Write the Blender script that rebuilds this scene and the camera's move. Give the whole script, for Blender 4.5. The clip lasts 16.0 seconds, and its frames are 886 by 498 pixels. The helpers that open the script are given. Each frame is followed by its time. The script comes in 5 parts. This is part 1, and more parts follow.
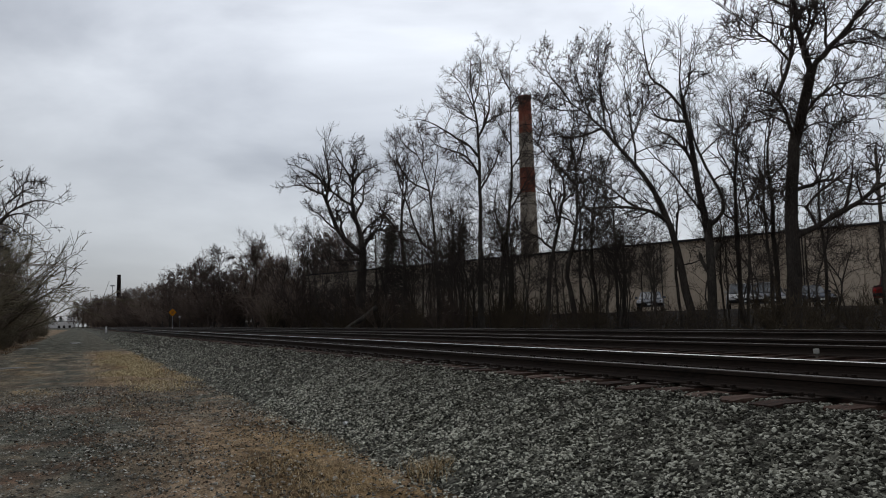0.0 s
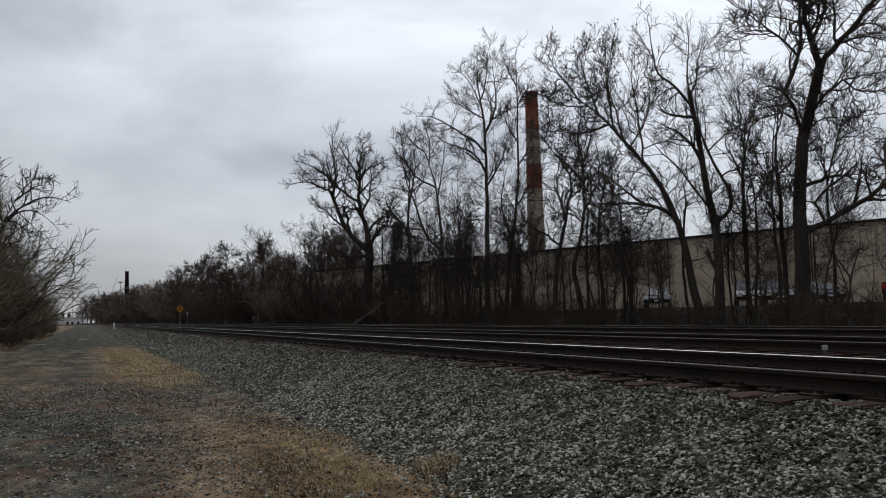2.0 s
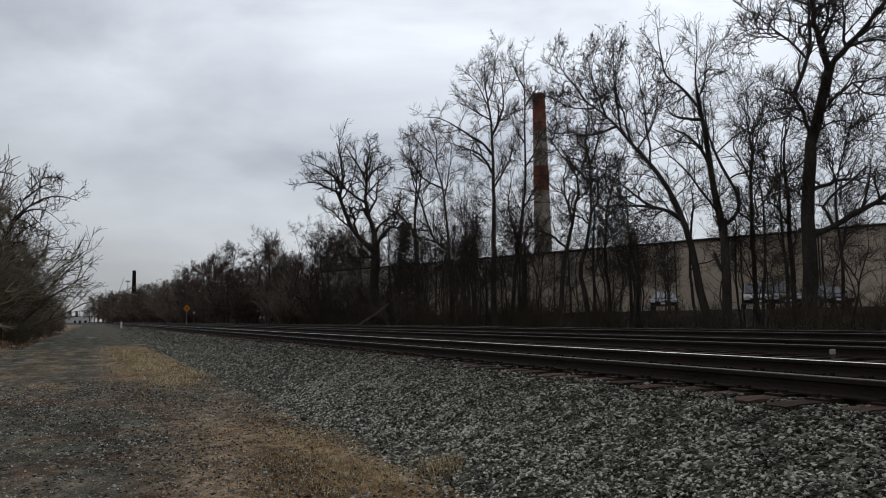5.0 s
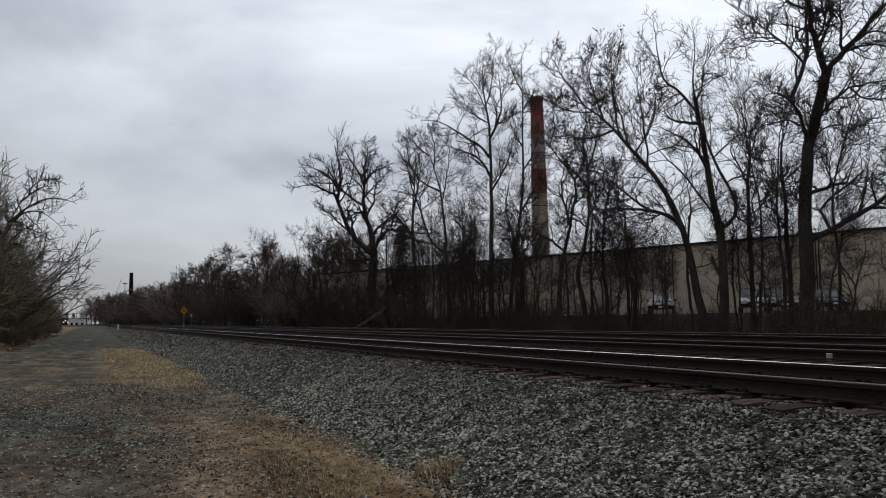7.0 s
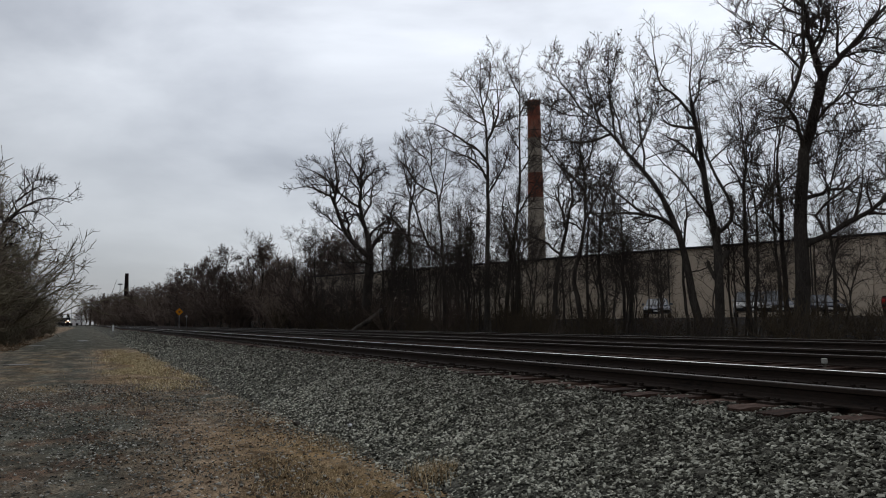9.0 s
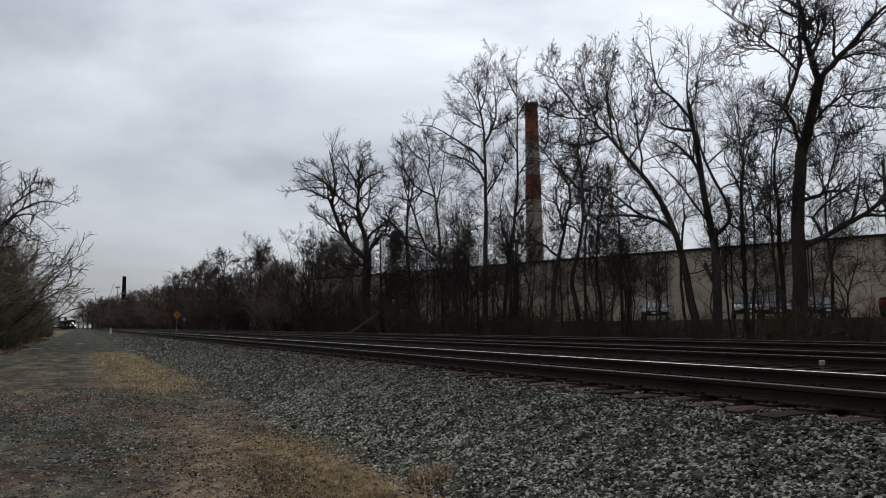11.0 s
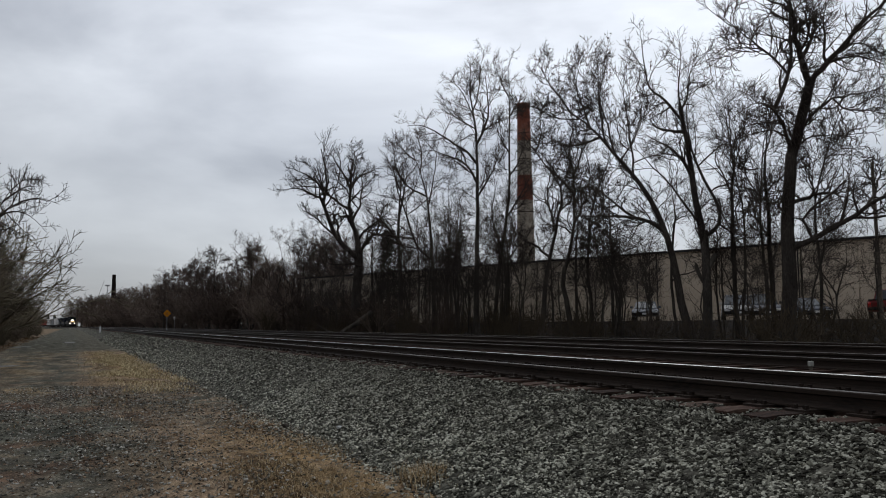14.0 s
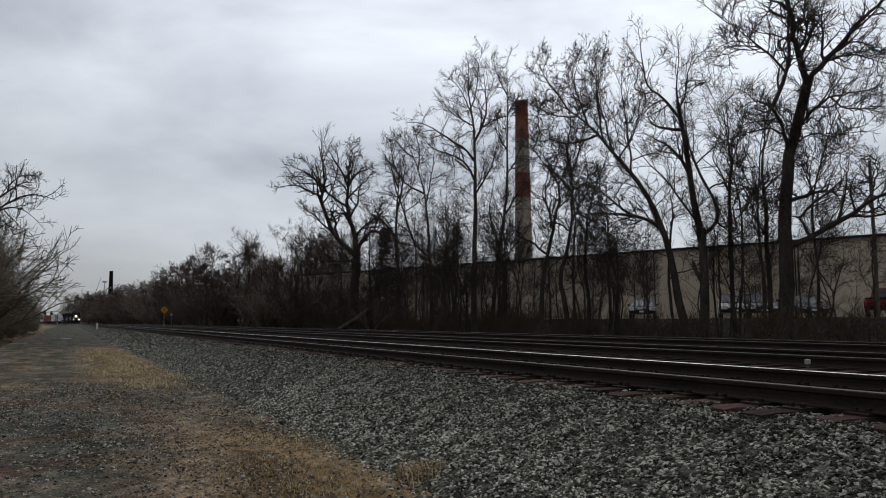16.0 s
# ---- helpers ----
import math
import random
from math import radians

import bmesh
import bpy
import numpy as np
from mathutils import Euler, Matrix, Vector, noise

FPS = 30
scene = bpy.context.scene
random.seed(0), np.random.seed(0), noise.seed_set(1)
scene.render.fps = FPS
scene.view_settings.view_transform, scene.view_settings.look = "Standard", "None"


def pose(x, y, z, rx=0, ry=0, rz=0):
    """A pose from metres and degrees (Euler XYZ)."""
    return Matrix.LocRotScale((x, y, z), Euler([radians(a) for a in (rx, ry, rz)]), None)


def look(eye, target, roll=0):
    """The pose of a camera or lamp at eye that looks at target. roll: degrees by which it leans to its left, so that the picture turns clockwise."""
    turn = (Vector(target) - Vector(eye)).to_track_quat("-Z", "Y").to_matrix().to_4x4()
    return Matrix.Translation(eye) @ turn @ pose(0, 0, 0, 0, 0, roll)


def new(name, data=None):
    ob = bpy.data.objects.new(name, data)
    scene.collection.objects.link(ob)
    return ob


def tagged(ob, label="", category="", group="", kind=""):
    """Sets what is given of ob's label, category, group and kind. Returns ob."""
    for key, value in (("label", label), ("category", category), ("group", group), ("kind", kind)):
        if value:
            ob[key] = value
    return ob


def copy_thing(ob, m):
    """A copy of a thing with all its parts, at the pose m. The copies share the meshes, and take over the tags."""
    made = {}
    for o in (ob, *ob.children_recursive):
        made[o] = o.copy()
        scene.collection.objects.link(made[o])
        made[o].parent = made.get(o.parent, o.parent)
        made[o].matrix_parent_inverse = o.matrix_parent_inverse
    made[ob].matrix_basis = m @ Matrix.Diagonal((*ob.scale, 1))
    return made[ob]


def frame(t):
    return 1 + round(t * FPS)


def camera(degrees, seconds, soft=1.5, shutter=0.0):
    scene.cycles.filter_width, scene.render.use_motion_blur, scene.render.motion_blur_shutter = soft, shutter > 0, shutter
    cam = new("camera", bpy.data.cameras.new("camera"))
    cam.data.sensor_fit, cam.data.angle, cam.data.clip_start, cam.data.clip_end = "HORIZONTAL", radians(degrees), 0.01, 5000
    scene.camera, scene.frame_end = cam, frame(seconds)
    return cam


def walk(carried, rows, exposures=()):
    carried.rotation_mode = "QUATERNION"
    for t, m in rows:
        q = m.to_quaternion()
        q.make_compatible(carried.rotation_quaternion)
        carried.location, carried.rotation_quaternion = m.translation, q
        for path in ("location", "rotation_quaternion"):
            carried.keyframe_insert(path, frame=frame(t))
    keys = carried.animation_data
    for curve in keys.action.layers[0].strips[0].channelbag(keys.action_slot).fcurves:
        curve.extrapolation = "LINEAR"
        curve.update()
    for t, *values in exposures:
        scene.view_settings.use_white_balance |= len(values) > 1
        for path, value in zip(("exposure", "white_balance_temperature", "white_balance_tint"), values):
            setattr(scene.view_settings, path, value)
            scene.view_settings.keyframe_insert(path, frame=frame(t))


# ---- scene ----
cam = camera(60.0, 16.0, soft=1.0)
PATH = [  # seconds, place, heading, pitch, roll in degrees
    (0.0, 0.006, -0.007, 1.402, 25.527, 5.080, -1.498),
    (0.5, 0.012, 0.002, 1.399, 25.363, 4.902, -1.544),
    (1.0, 0.013, 0.003, 1.398, 25.278, 4.892, -1.554),
    (1.5, 0.017, 0.008, 1.399, 25.079, 4.848, -1.539),
    (2.0, 0.018, 0.010, 1.399, 25.019, 4.833, -1.491),
    (2.5, 0.019, 0.013, 1.400, 24.789, 5.047, -1.492),
    (3.0, 0.018, 0.011, 1.401, 24.641, 5.182, -1.341),
    (3.5, 0.017, 0.013, 1.397, 24.571, 5.004, -1.257),
    (4.0, 0.018, 0.013, 1.398, 24.562, 4.914, -1.181),
    (6.5, 0.016, 0.013, 1.399, 24.574, 5.032, -0.940),
    (7.0, 0.011, 0.005, 1.399, 24.721, 5.155, -0.951),
    (7.5, 0.011, 0.008, 1.403, 24.729, 5.348, -0.711),
    (8.0, 0.010, 0.009, 1.402, 24.890, 5.460, -0.665),
    (8.5, 0.009, 0.007, 1.403, 24.852, 5.396, -0.611),
    (9.0, 0.011, 0.010, 1.400, 25.008, 5.355, -0.598),
    (11.5, 0.012, 0.007, 1.402, 25.256, 5.576, -0.781),
    (12.0, 0.013, 0.006, 1.402, 25.434, 5.565, -0.937),
    (12.5, 0.009, 0.002, 1.401, 25.491, 5.385, -0.918),
    (13.0, 0.007, -0.000, 1.401, 25.598, 5.551, -0.715),
    (13.5, -0.000, -0.007, 1.401, 25.781, 5.458, -0.696),
    (14.0, -0.003, -0.006, 1.399, 25.808, 5.517, -0.460),
    (14.5, 0.003, -0.001, 1.401, 25.921, 5.582, -0.459),
    (15.0, -0.001, -0.004, 1.401, 25.916, 5.420, -0.388),
    (15.5, 0.002, -0.002, 1.399, 25.916, 5.398, -0.338),
    (16.0, -0.000, 0.000, 1.400, 25.984, 5.313, -0.321),
]


def camera_row(t, x, y, z, heading, pitch, roll):
    h, p = radians(heading), radians(pitch)
    eye = Vector((x, y, z))
    return t, look(eye, eye + Vector((math.sin(h) * math.cos(p), math.cos(h) * math.cos(p), math.sin(p))), roll)


walk(cam, [camera_row(*row) for row in PATH])

# ---- sky and light: an overcast winter day ----
world = bpy.data.worlds.new("overcast_sky")
scene.world = world
world.use_nodes = True
wn, wl = world.node_tree.nodes, world.node_tree.links
wn.clear()
w_out = wn.new("ShaderNodeOutputWorld")
w_bg = wn.new("ShaderNodeBackground")
w_co = wn.new("ShaderNodeTexCoord")
w_map = wn.new("ShaderNodeMapping")
w_map.inputs["Location"].default_value = (3.1, 1.7, 0.4)
w_map.inputs["Scale"].default_value = (1.5, 1.5, 4.2)
w_noise = wn.new("ShaderNodeTexNoise")
w_noise.inputs["Scale"].default_value = 1.5
w_noise.inputs["Detail"].default_value = 8.0
w_noise.inputs["Roughness"].default_value = 0.5
w_noise.inputs["Distortion"].default_value = 0.35
w_ramp = wn.new("ShaderNodeValToRGB")
w_ramp.color_ramp.elements[0].position = 0.34
w_ramp.color_ramp.elements[0].color = (0.46, 0.487, 0.54, 1)
w_ramp.color_ramp.elements[1].position = 0.66
w_ramp.color_ramp.elements[1].color = (0.84, 0.88, 0.94, 1)
w_sky = wn.new("ShaderNodeTexSky")
w_sky.sky_type = "NISHITA"
w_sky.sun_disc = False
w_sky.sun_elevation, w_sky.sun_rotation = radians(48), radians(27)
w_mix = wn.new("ShaderNodeMix")
w_mix.data_type = "RGBA"
w_mix.inputs["Factor"].default_value = 0.985
wl.new(w_co.outputs["Generated"], w_map.inputs["Vector"])
wl.new(w_map.outputs["Vector"], w_noise.inputs["Vector"])
wl.new(w_noise.outputs["Fac"], w_ramp.inputs["Fac"])
wl.new(w_sky.outputs["Color"], w_mix.inputs["A"])
wl.new(w_ramp.outputs["Color"], w_mix.inputs["B"])
w_dot = wn.new("ShaderNodeVectorMath")
w_dot.operation = "DOT_PRODUCT"
w_dot.inputs[1].default_value = Vector((0.37, 0.56, 0.74)).normalized()
w_glow = wn.new("ShaderNodeMapRange")
w_glow.interpolation_type = "SMOOTHSTEP"
w_glow.inputs["From Min"].default_value, w_glow.inputs["From Max"].default_value = 0.5, 1.0
w_glow.inputs["To Min"].default_value, w_glow.inputs["To Max"].default_value = 0.52, 1.25
w_scale = wn.new("ShaderNodeVectorMath")
w_scale.operation = "SCALE"
wl.new(w_co.outputs["Generated"], w_dot.inputs[0])
wl.new(w_dot.outputs["Value"], w_glow.inputs["Value"])
wl.new(w_mix.outputs["Result"], w_scale.inputs[0])
wl.new(w_glow.outputs["Result"], w_scale.inputs["Scale"])
wl.new(w_scale.outputs["Vector"], w_bg.inputs["Color"])
w_bg.inputs["Strength"].default_value = 0.92
wl.new(w_bg.outputs["Background"], w_out.inputs["Surface"])

sun = new("sun", bpy.data.lights.new("sun", "SUN"))
sun.data.energy, sun.data.angle, sun.data.color = 0.5, radians(40), (1.0, 0.97, 0.93)
sun.matrix_basis = look((30, 60, 74), (0, 0, 0))
scene.view_settings.exposure = 0.0


# ---- materials ----
def material(name, stops, scale=4.0, rough=0.85, bump=0.3, fine=None, metal=0.0, vary=0.0, stretch=(1, 1, 1), depth=0.02, island=0.0, dust=False):
    """A node material: a ramp of base colours over two scales of noise, with relief."""
    m = bpy.data.materials.new(name)
    m.use_nodes = True
    n, k = m.node_tree.nodes, m.node_tree.links
    b = n["Principled BSDF"]
    b.inputs["Roughness"].default_value, b.inputs["Metallic"].default_value = rough, metal
    b.inputs["Specular IOR Level"].default_value = 0.1 if rough >= 0.7 else 0.5
    co, mp = n.new("ShaderNodeTexCoord"), n.new("ShaderNodeMapping")
    mp.inputs["Scale"].default_value = stretch
    k.new(co.outputs["Object"], mp.inputs["Vector"])
    a, f = n.new("ShaderNodeTexNoise"), n.new("ShaderNodeTexNoise")
    a.inputs["Scale"].default_value, a.inputs["Detail"].default_value = scale, 6
    f.inputs["Scale"].default_value, f.inputs["Detail"].default_value = fine or scale * 9, 4
    for t in (a, f):
        k.new(mp.outputs["Vector"], t.inputs["Vector"])
    mixer = n.new("ShaderNodeMath")
    mixer.operation = "MULTIPLY_ADD"
    mixer.inputs[1].default_value = 0.45
    k.new(f.outputs["Fac"], mixer.inputs[0])
    half = n.new("ShaderNodeMath")
    half.operation = "MULTIPLY"
    half.inputs[1].default_value = 0.55
    k.new(a.outputs["Fac"], half.inputs[0])
    k.new(half.outputs[0], mixer.inputs[2])
    value = mixer.outputs[0]
    if vary or island:
        info = n.new("ShaderNodeNewGeometry" if island else "ShaderNodeObjectInfo")
        shift = n.new("ShaderNodeMath")
        shift.operation = "MULTIPLY_ADD"
        amount = island or vary
        shift.inputs[1].default_value = amount
        k.new(info.outputs["Random Per Island" if island else "Random"], shift.inputs[0])
        off = n.new("ShaderNodeMath")
        off.operation = "SUBTRACT"
        off.inputs[1].default_value = amount / 2
        k.new(value, off.inputs[0])
        k.new(off.outputs[0], shift.inputs[2])
        value = shift.outputs[0]
    ramp = n.new("ShaderNodeValToRGB")
    e = ramp.color_ramp.elements
    lo, hi = 0.32, 0.68
    for i, c in enumerate(stops):
        p = lo + (hi - lo) * i / max(1, len(stops) - 1)
        el = e[i] if i < 2 else e.new(p)
        el.position, el.color = p, (*c, 1)
    k.new(value, ramp.inputs["Fac"])
    k.new(ramp.outputs["Color"], b.inputs["Base Color"])
    if dust:
        rail_dust(n, k, co, ramp.outputs["Color"], b)
    if bump:
        bp = n.new("ShaderNodeBump")
        bp.inputs["Strength"].default_value, bp.inputs["Distance"].default_value = bump, depth
        k.new(mixer.outputs[0], bp.inputs["Height"])
        k.new(bp.outputs["Normal"], b.inputs["Normal"])
    return m


def rail_dust(n, k, co, colour, b):
    """Brown brake dust and oil, which stain the stones in ragged patches close to the rails."""
    sep, ragged = n.new("ShaderNodeSeparateXYZ"), n.new("ShaderNodeTexNoise")
    ragged.inputs["Scale"].default_value, ragged.inputs["Detail"].default_value = 1.6, 5
    k.new(co.outputs["Object"], sep.inputs["Vector"])
    k.new(co.outputs["Object"], ragged.inputs["Vector"])
    add = n.new("ShaderNodeMath")
    add.operation = "MULTIPLY_ADD"
    add.inputs[1].default_value = 1.8
    k.new(ragged.outputs["Fac"], add.inputs[0])
    k.new(sep.outputs["X"], add.inputs[2])
    r = n.new("ShaderNodeMapRange")
    r.inputs["From Min"].default_value, r.inputs["From Max"].default_value = 4.0, 5.6
    r.inputs["To Max"].default_value = 0.55
    k.new(add.outputs[0], r.inputs["Value"])
    x = n.new("ShaderNodeMix")
    x.data_type = "RGBA"
    x.inputs["B"].default_value = (0.028, 0.022, 0.017, 1)
    k.new(r.outputs["Result"], x.inputs["Factor"])
    k.new(colour, x.inputs["A"])
    k.new(x.outputs["Result"], b.inputs["Base Color"])


def glow(name, colour, strength):
    m = bpy.data.materials.new(name)
    m.use_nodes = True
    b = m.node_tree.nodes["Principled BSDF"]
    b.inputs["Base Color"].default_value = (*colour, 1)
    b.inputs["Emission Color"].default_value = (*colour, 1)
    b.inputs["Emission Strength"].default_value = strength
    return m


BARK = material("bark", [(0.0276, 0.023, 0.01955), (0.0575, 0.0483, 0.0414), (0.1092, 0.0943, 0.0805)], 3, 0.95, 0.8, 26, stretch=(1, 1, 0.25), vary=0.12)
BARK_PALE = material("bark_pale", [(0.03, 0.026, 0.022), (0.065, 0.056, 0.048), (0.13, 0.115, 0.097)], 3, 0.95, 0.8, 26, stretch=(1, 1, 0.25), vary=0.1)
TWIG = material("twig", [(0.0384, 0.0312, 0.0276), (0.0792, 0.0636, 0.0552)], 2, 0.9, 0, vary=0.2)
TWIG_RED = material("twig_red", [(0.04493, 0.03182, 0.02714), (0.08424, 0.06084, 0.05054), (0.1217, 0.0936, 0.07301)], 0.4, 0.9, 0, vary=0.4)
TWIG_TAN = material("twig_tan", [(0.03402, 0.02661, 0.01966), (0.08508, 0.06432, 0.0415)], 0.5, 0.9, 0, vary=0.3)
RAIL = material("rail_steel", [(0.012, 0.010, 0.009), (0.034, 0.024, 0.019), (0.022, 0.017, 0.014)], 6, 0.75, 0.3, 60, metal=0.1, stretch=(1, 0.2, 1))
RAIL_HEAD = material("rail_head", [(0.36, 0.36, 0.36), (0.52, 0.52, 0.52)], 5, 0.28, 0.05, 60, metal=0.9, stretch=(1, 0.05, 1))
RAIL_DULL = material("rail_head_dull", [(0.035, 0.0301, 0.0259), (0.063, 0.056, 0.049)], 5, 0.6, 0.05, 60, metal=0.3, stretch=(1, 0.05, 1))
TIE = material("tie_wood", [(0.02, 0.01375, 0.01125), (0.0525, 0.03, 0.0225), (0.1063, 0.07, 0.05375)], 5, 0.9, 0.8, 40, stretch=(0.3, 2, 1), vary=0.25)
STONE = material("ballast_stone", [(0.033, 0.032, 0.026), (0.083, 0.082, 0.065), (0.16, 0.157, 0.126), (0.29, 0.285, 0.23), (0.62, 0.61, 0.51)], 5, 0.9, 0.4, 60, island=0.5, depth=0.004, dust=True)
STONE_ONE = material("ballast_stone_single", [(0.033, 0.032, 0.026), (0.083, 0.082, 0.065), (0.16, 0.157, 0.126), (0.29, 0.285, 0.23), (0.62, 0.61, 0.51)], 5, 0.9, 0.4, 60, vary=0.5, depth=0.004)
GRAVEL = material("road_gravel", [(0.05, 0.047, 0.04), (0.12, 0.113, 0.096), (0.22, 0.208, 0.178), (0.45, 0.43, 0.38)], 5, 0.9, 0.3, 60, island=0.4, depth=0.003)
LEAF = material("fallen_leaf", [(0.05, 0.028, 0.015), (0.12, 0.07, 0.038), (0.2, 0.13, 0.08)], 3, 0.85, 0, island=0.5)
STRAW = material("dead_grass", [(0.15, 0.10, 0.05), (0.38, 0.272, 0.145), (0.58, 0.46, 0.29)], 2, 0.9, 0, island=0.5)
PALE_STRAW = material("pale_dead_grass", [(0.2, 0.15, 0.075), (0.44, 0.35, 0.19), (0.68, 0.58, 0.37)], 2, 0.9, 0, island=0.5)
CLOD = material("earth_clod", [(0.06037, 0.0414, 0.0276), (0.207, 0.1432, 0.09142), (0.414, 0.2932, 0.1984)], 9, 0.95, 0.3, 60, island=0.5)
WEED = material("brown_weed", [(0.063, 0.036, 0.0198), (0.126, 0.0765, 0.0405), (0.18, 0.117, 0.063)], 2, 0.9, 0, island=0.5)
BRICK = material("chimney_brick", [(0.0975, 0.0405, 0.0308), (0.221, 0.07425, 0.0504), (0.286, 0.162, 0.119)], 0.45, 0.9, 0.3, 5)
BRICK_PALE = material("chimney_pale_brick", [(0.17, 0.15, 0.125), (0.3, 0.265, 0.22), (0.4, 0.36, 0.3)], 0.6, 0.9, 0.3, 5)
BRICK_DARK = material("dark_brick", [(0.012, 0.009, 0.009), (0.024, 0.017, 0.016)], 0.3, 0.9, 0.2, 4)
WALL = material("painted_wall", [(0.3492, 0.2918, 0.2281), (0.5043, 0.4272, 0.3387), (0.5949, 0.5126, 0.4147)], 0.35, 0.85, 0.15, 6, stretch=(1.293, 1.314, 0.6221), vary=0.22)
ROOF = material("dark_roof", [(0.02, 0.02, 0.022), (0.045, 0.045, 0.048)], 1.5, 0.8, 0.1)
WHITE = material("white_paint", [(0.62, 0.63, 0.64), (0.8, 0.8, 0.8)], 1.5, 0.6, 0.05)
POST = material("weathered_wood", [(0.09, 0.075, 0.06), (0.16, 0.135, 0.11)], 3, 0.9, 0.5, 30, stretch=(2, 2, 0.2))
STEEL = material("galvanised_steel", [(0.3, 0.31, 0.32), (0.42, 0.43, 0.44)], 6, 0.5, 0.05, metal=0.6)
DARK = material("dark_void", [(0.012, 0.012, 0.013), (0.025, 0.025, 0.026)], 4, 0.7, 0.1)
# paler twigs for the far crowns and thickets: distance haze put into the colour
HAZED_TWIG = material("far_twig", [(0.069, 0.05175, 0.04485), (0.1294, 0.0966, 0.08107), (0.1898, 0.1466, 0.1173)], 0.15, 0.9, 0, vary=0.5)
CONIFER = material("conifer_needles", [(0.008, 0.016, 0.010), (0.02, 0.034, 0.02)], 3, 0.9, 0.2, island=0.4)
YELLOW = material("sign_yellow", [(0.5, 0.19, 0.012), (0.6, 0.24, 0.015)], 4, 0.7, 0.02)
BLACK = material("black_paint", [(0.012, 0.012, 0.013), (0.02, 0.02, 0.022)], 5, 0.5, 0.02)


def ground_material():
    """Bare earth, gravel and dead grass, in strips that run beside the railway."""
    m = bpy.data.materials.new("trackside_ground")
    m.use_nodes = True
    n, k = m.node_tree.nodes, m.node_tree.links
    b = n["Principled BSDF"]
    b.inputs["Roughness"].default_value, b.inputs["Specular IOR Level"].default_value = 0.95, 0.05
    co = n.new("ShaderNodeTexCoord")

    def noise_of(scale, detail=5, stretch=(1, 1, 1)):
        mp, t = n.new("ShaderNodeMapping"), n.new("ShaderNodeTexNoise")
        mp.inputs["Scale"].default_value = stretch
        t.inputs["Scale"].default_value, t.inputs["Detail"].default_value = scale, detail
        k.new(co.outputs["Object"], mp.inputs["Vector"])
        k.new(mp.outputs["Vector"], t.inputs["Vector"])
        return t.outputs["Fac"]

    def ramp_of(fac, stops):
        r = n.new("ShaderNodeValToRGB")
        for i, (p, c) in enumerate(stops):
            e = r.color_ramp.elements[i] if i < 2 else r.color_ramp.elements.new(p)
            e.position, e.color = p, (*c, 1)
        k.new(fac, r.inputs["Fac"])
        return r.outputs["Color"]

    def mix_of(fac, a, c):
        x = n.new("ShaderNodeMix")
        x.data_type = "RGBA"
        k.new(fac, x.inputs["Factor"])
        k.new(a, x.inputs["A"])
        k.new(c, x.inputs["B"])
        return x.outputs["Result"]

    def maths(op, a, c, d=None):
        x = n.new("ShaderNodeMath")
        x.operation = op
        for i, v in enumerate((a, c, d)):
            if v is None:
                continue
            if isinstance(v, (int, float)):
                x.inputs[i].default_value = v
            else:
                k.new(v, x.inputs[i])
        return x.outputs[0]

    sep = n.new("ShaderNodeSeparateXYZ")
    k.new(co.outputs["Object"], sep.inputs["Vector"])
    side = maths("MULTIPLY_ADD", maths("SUBTRACT", noise_of(0.45, 8), 0.5), 4.0, sep.outputs["X"])

    def band(lo, hi, soft):
        up = n.new("ShaderNodeMapRange")
        k.new(side, up.inputs["Value"])
        up.inputs["From Min"].default_value, up.inputs["From Max"].default_value = lo - soft, lo + soft
        down = n.new("ShaderNodeMapRange")
        k.new(side, down.inputs["Value"])
        down.inputs["From Min"].default_value, down.inputs["From Max"].default_value = hi - soft, hi + soft
        down.inputs["To Min"].default_value, down.inputs["To Max"].default_value = 1, 0
        return maths("MULTIPLY", up.outputs["Result"], down.outputs["Result"])

    fine, mid, big = noise_of(46, 8), noise_of(5.5, 8, (1, 0.7, 1)), noise_of(0.9, 8, (1.6, 0.55, 1))
    grit = maths("MULTIPLY_ADD", fine, 0.4, maths("MULTIPLY_ADD", mid, 0.3, maths("MULTIPLY", big, 0.3)))
    earth = ramp_of(grit, [(0.40, (0.055, 0.041, 0.029)), (0.62, (0.5, 0.38, 0.265)), (0.49, (0.18, 0.131, 0.088)), (0.54, (0.285, 0.208, 0.14))])
    gravel = ramp_of(grit, [(0.40, (0.026, 0.026, 0.021)), (0.62, (0.22, 0.216, 0.172)), (0.49, (0.066, 0.066, 0.052)), (0.54, (0.105, 0.104, 0.082))])
    straw = ramp_of(grit, [(0.42, (0.0512, 0.032, 0.01408)), (0.6, (0.384, 0.256, 0.128)), (0.5, (0.1664, 0.1088, 0.0512))])
    # leaf litter under the trees; the brush's shade is put into its near-black tones
    shaded_litter = ramp_of(grit, [(0.42, (0.003, 0.0025, 0.002)), (0.6, (0.032, 0.023, 0.017)), (0.5, (0.010, 0.0075, 0.006))])

    def above(fac, lo, hi):
        r = n.new("ShaderNodeMapRange")
        k.new(fac, r.inputs["Value"])
        r.inputs["From Min"].default_value, r.inputs["From Max"].default_value = lo, hi
        return r.outputs["Result"]

    patches, wheel_marks = noise_of(0.7, 6, (1, 0.5, 1)), noise_of(0.8, 5, (2.2, 0.22, 1))
    earth = mix_of(maths("MULTIPLY", band(-4.2, 0.5, 0.6), 0.6), earth, gravel)
    colour = mix_of(maths("MULTIPLY", band(-3.4, 0.45, 0.4), maths("MULTIPLY", above(wheel_marks, 0.38, 0.52), above(noise_of(1.1, 7), 0.36, 0.56))), earth, gravel)
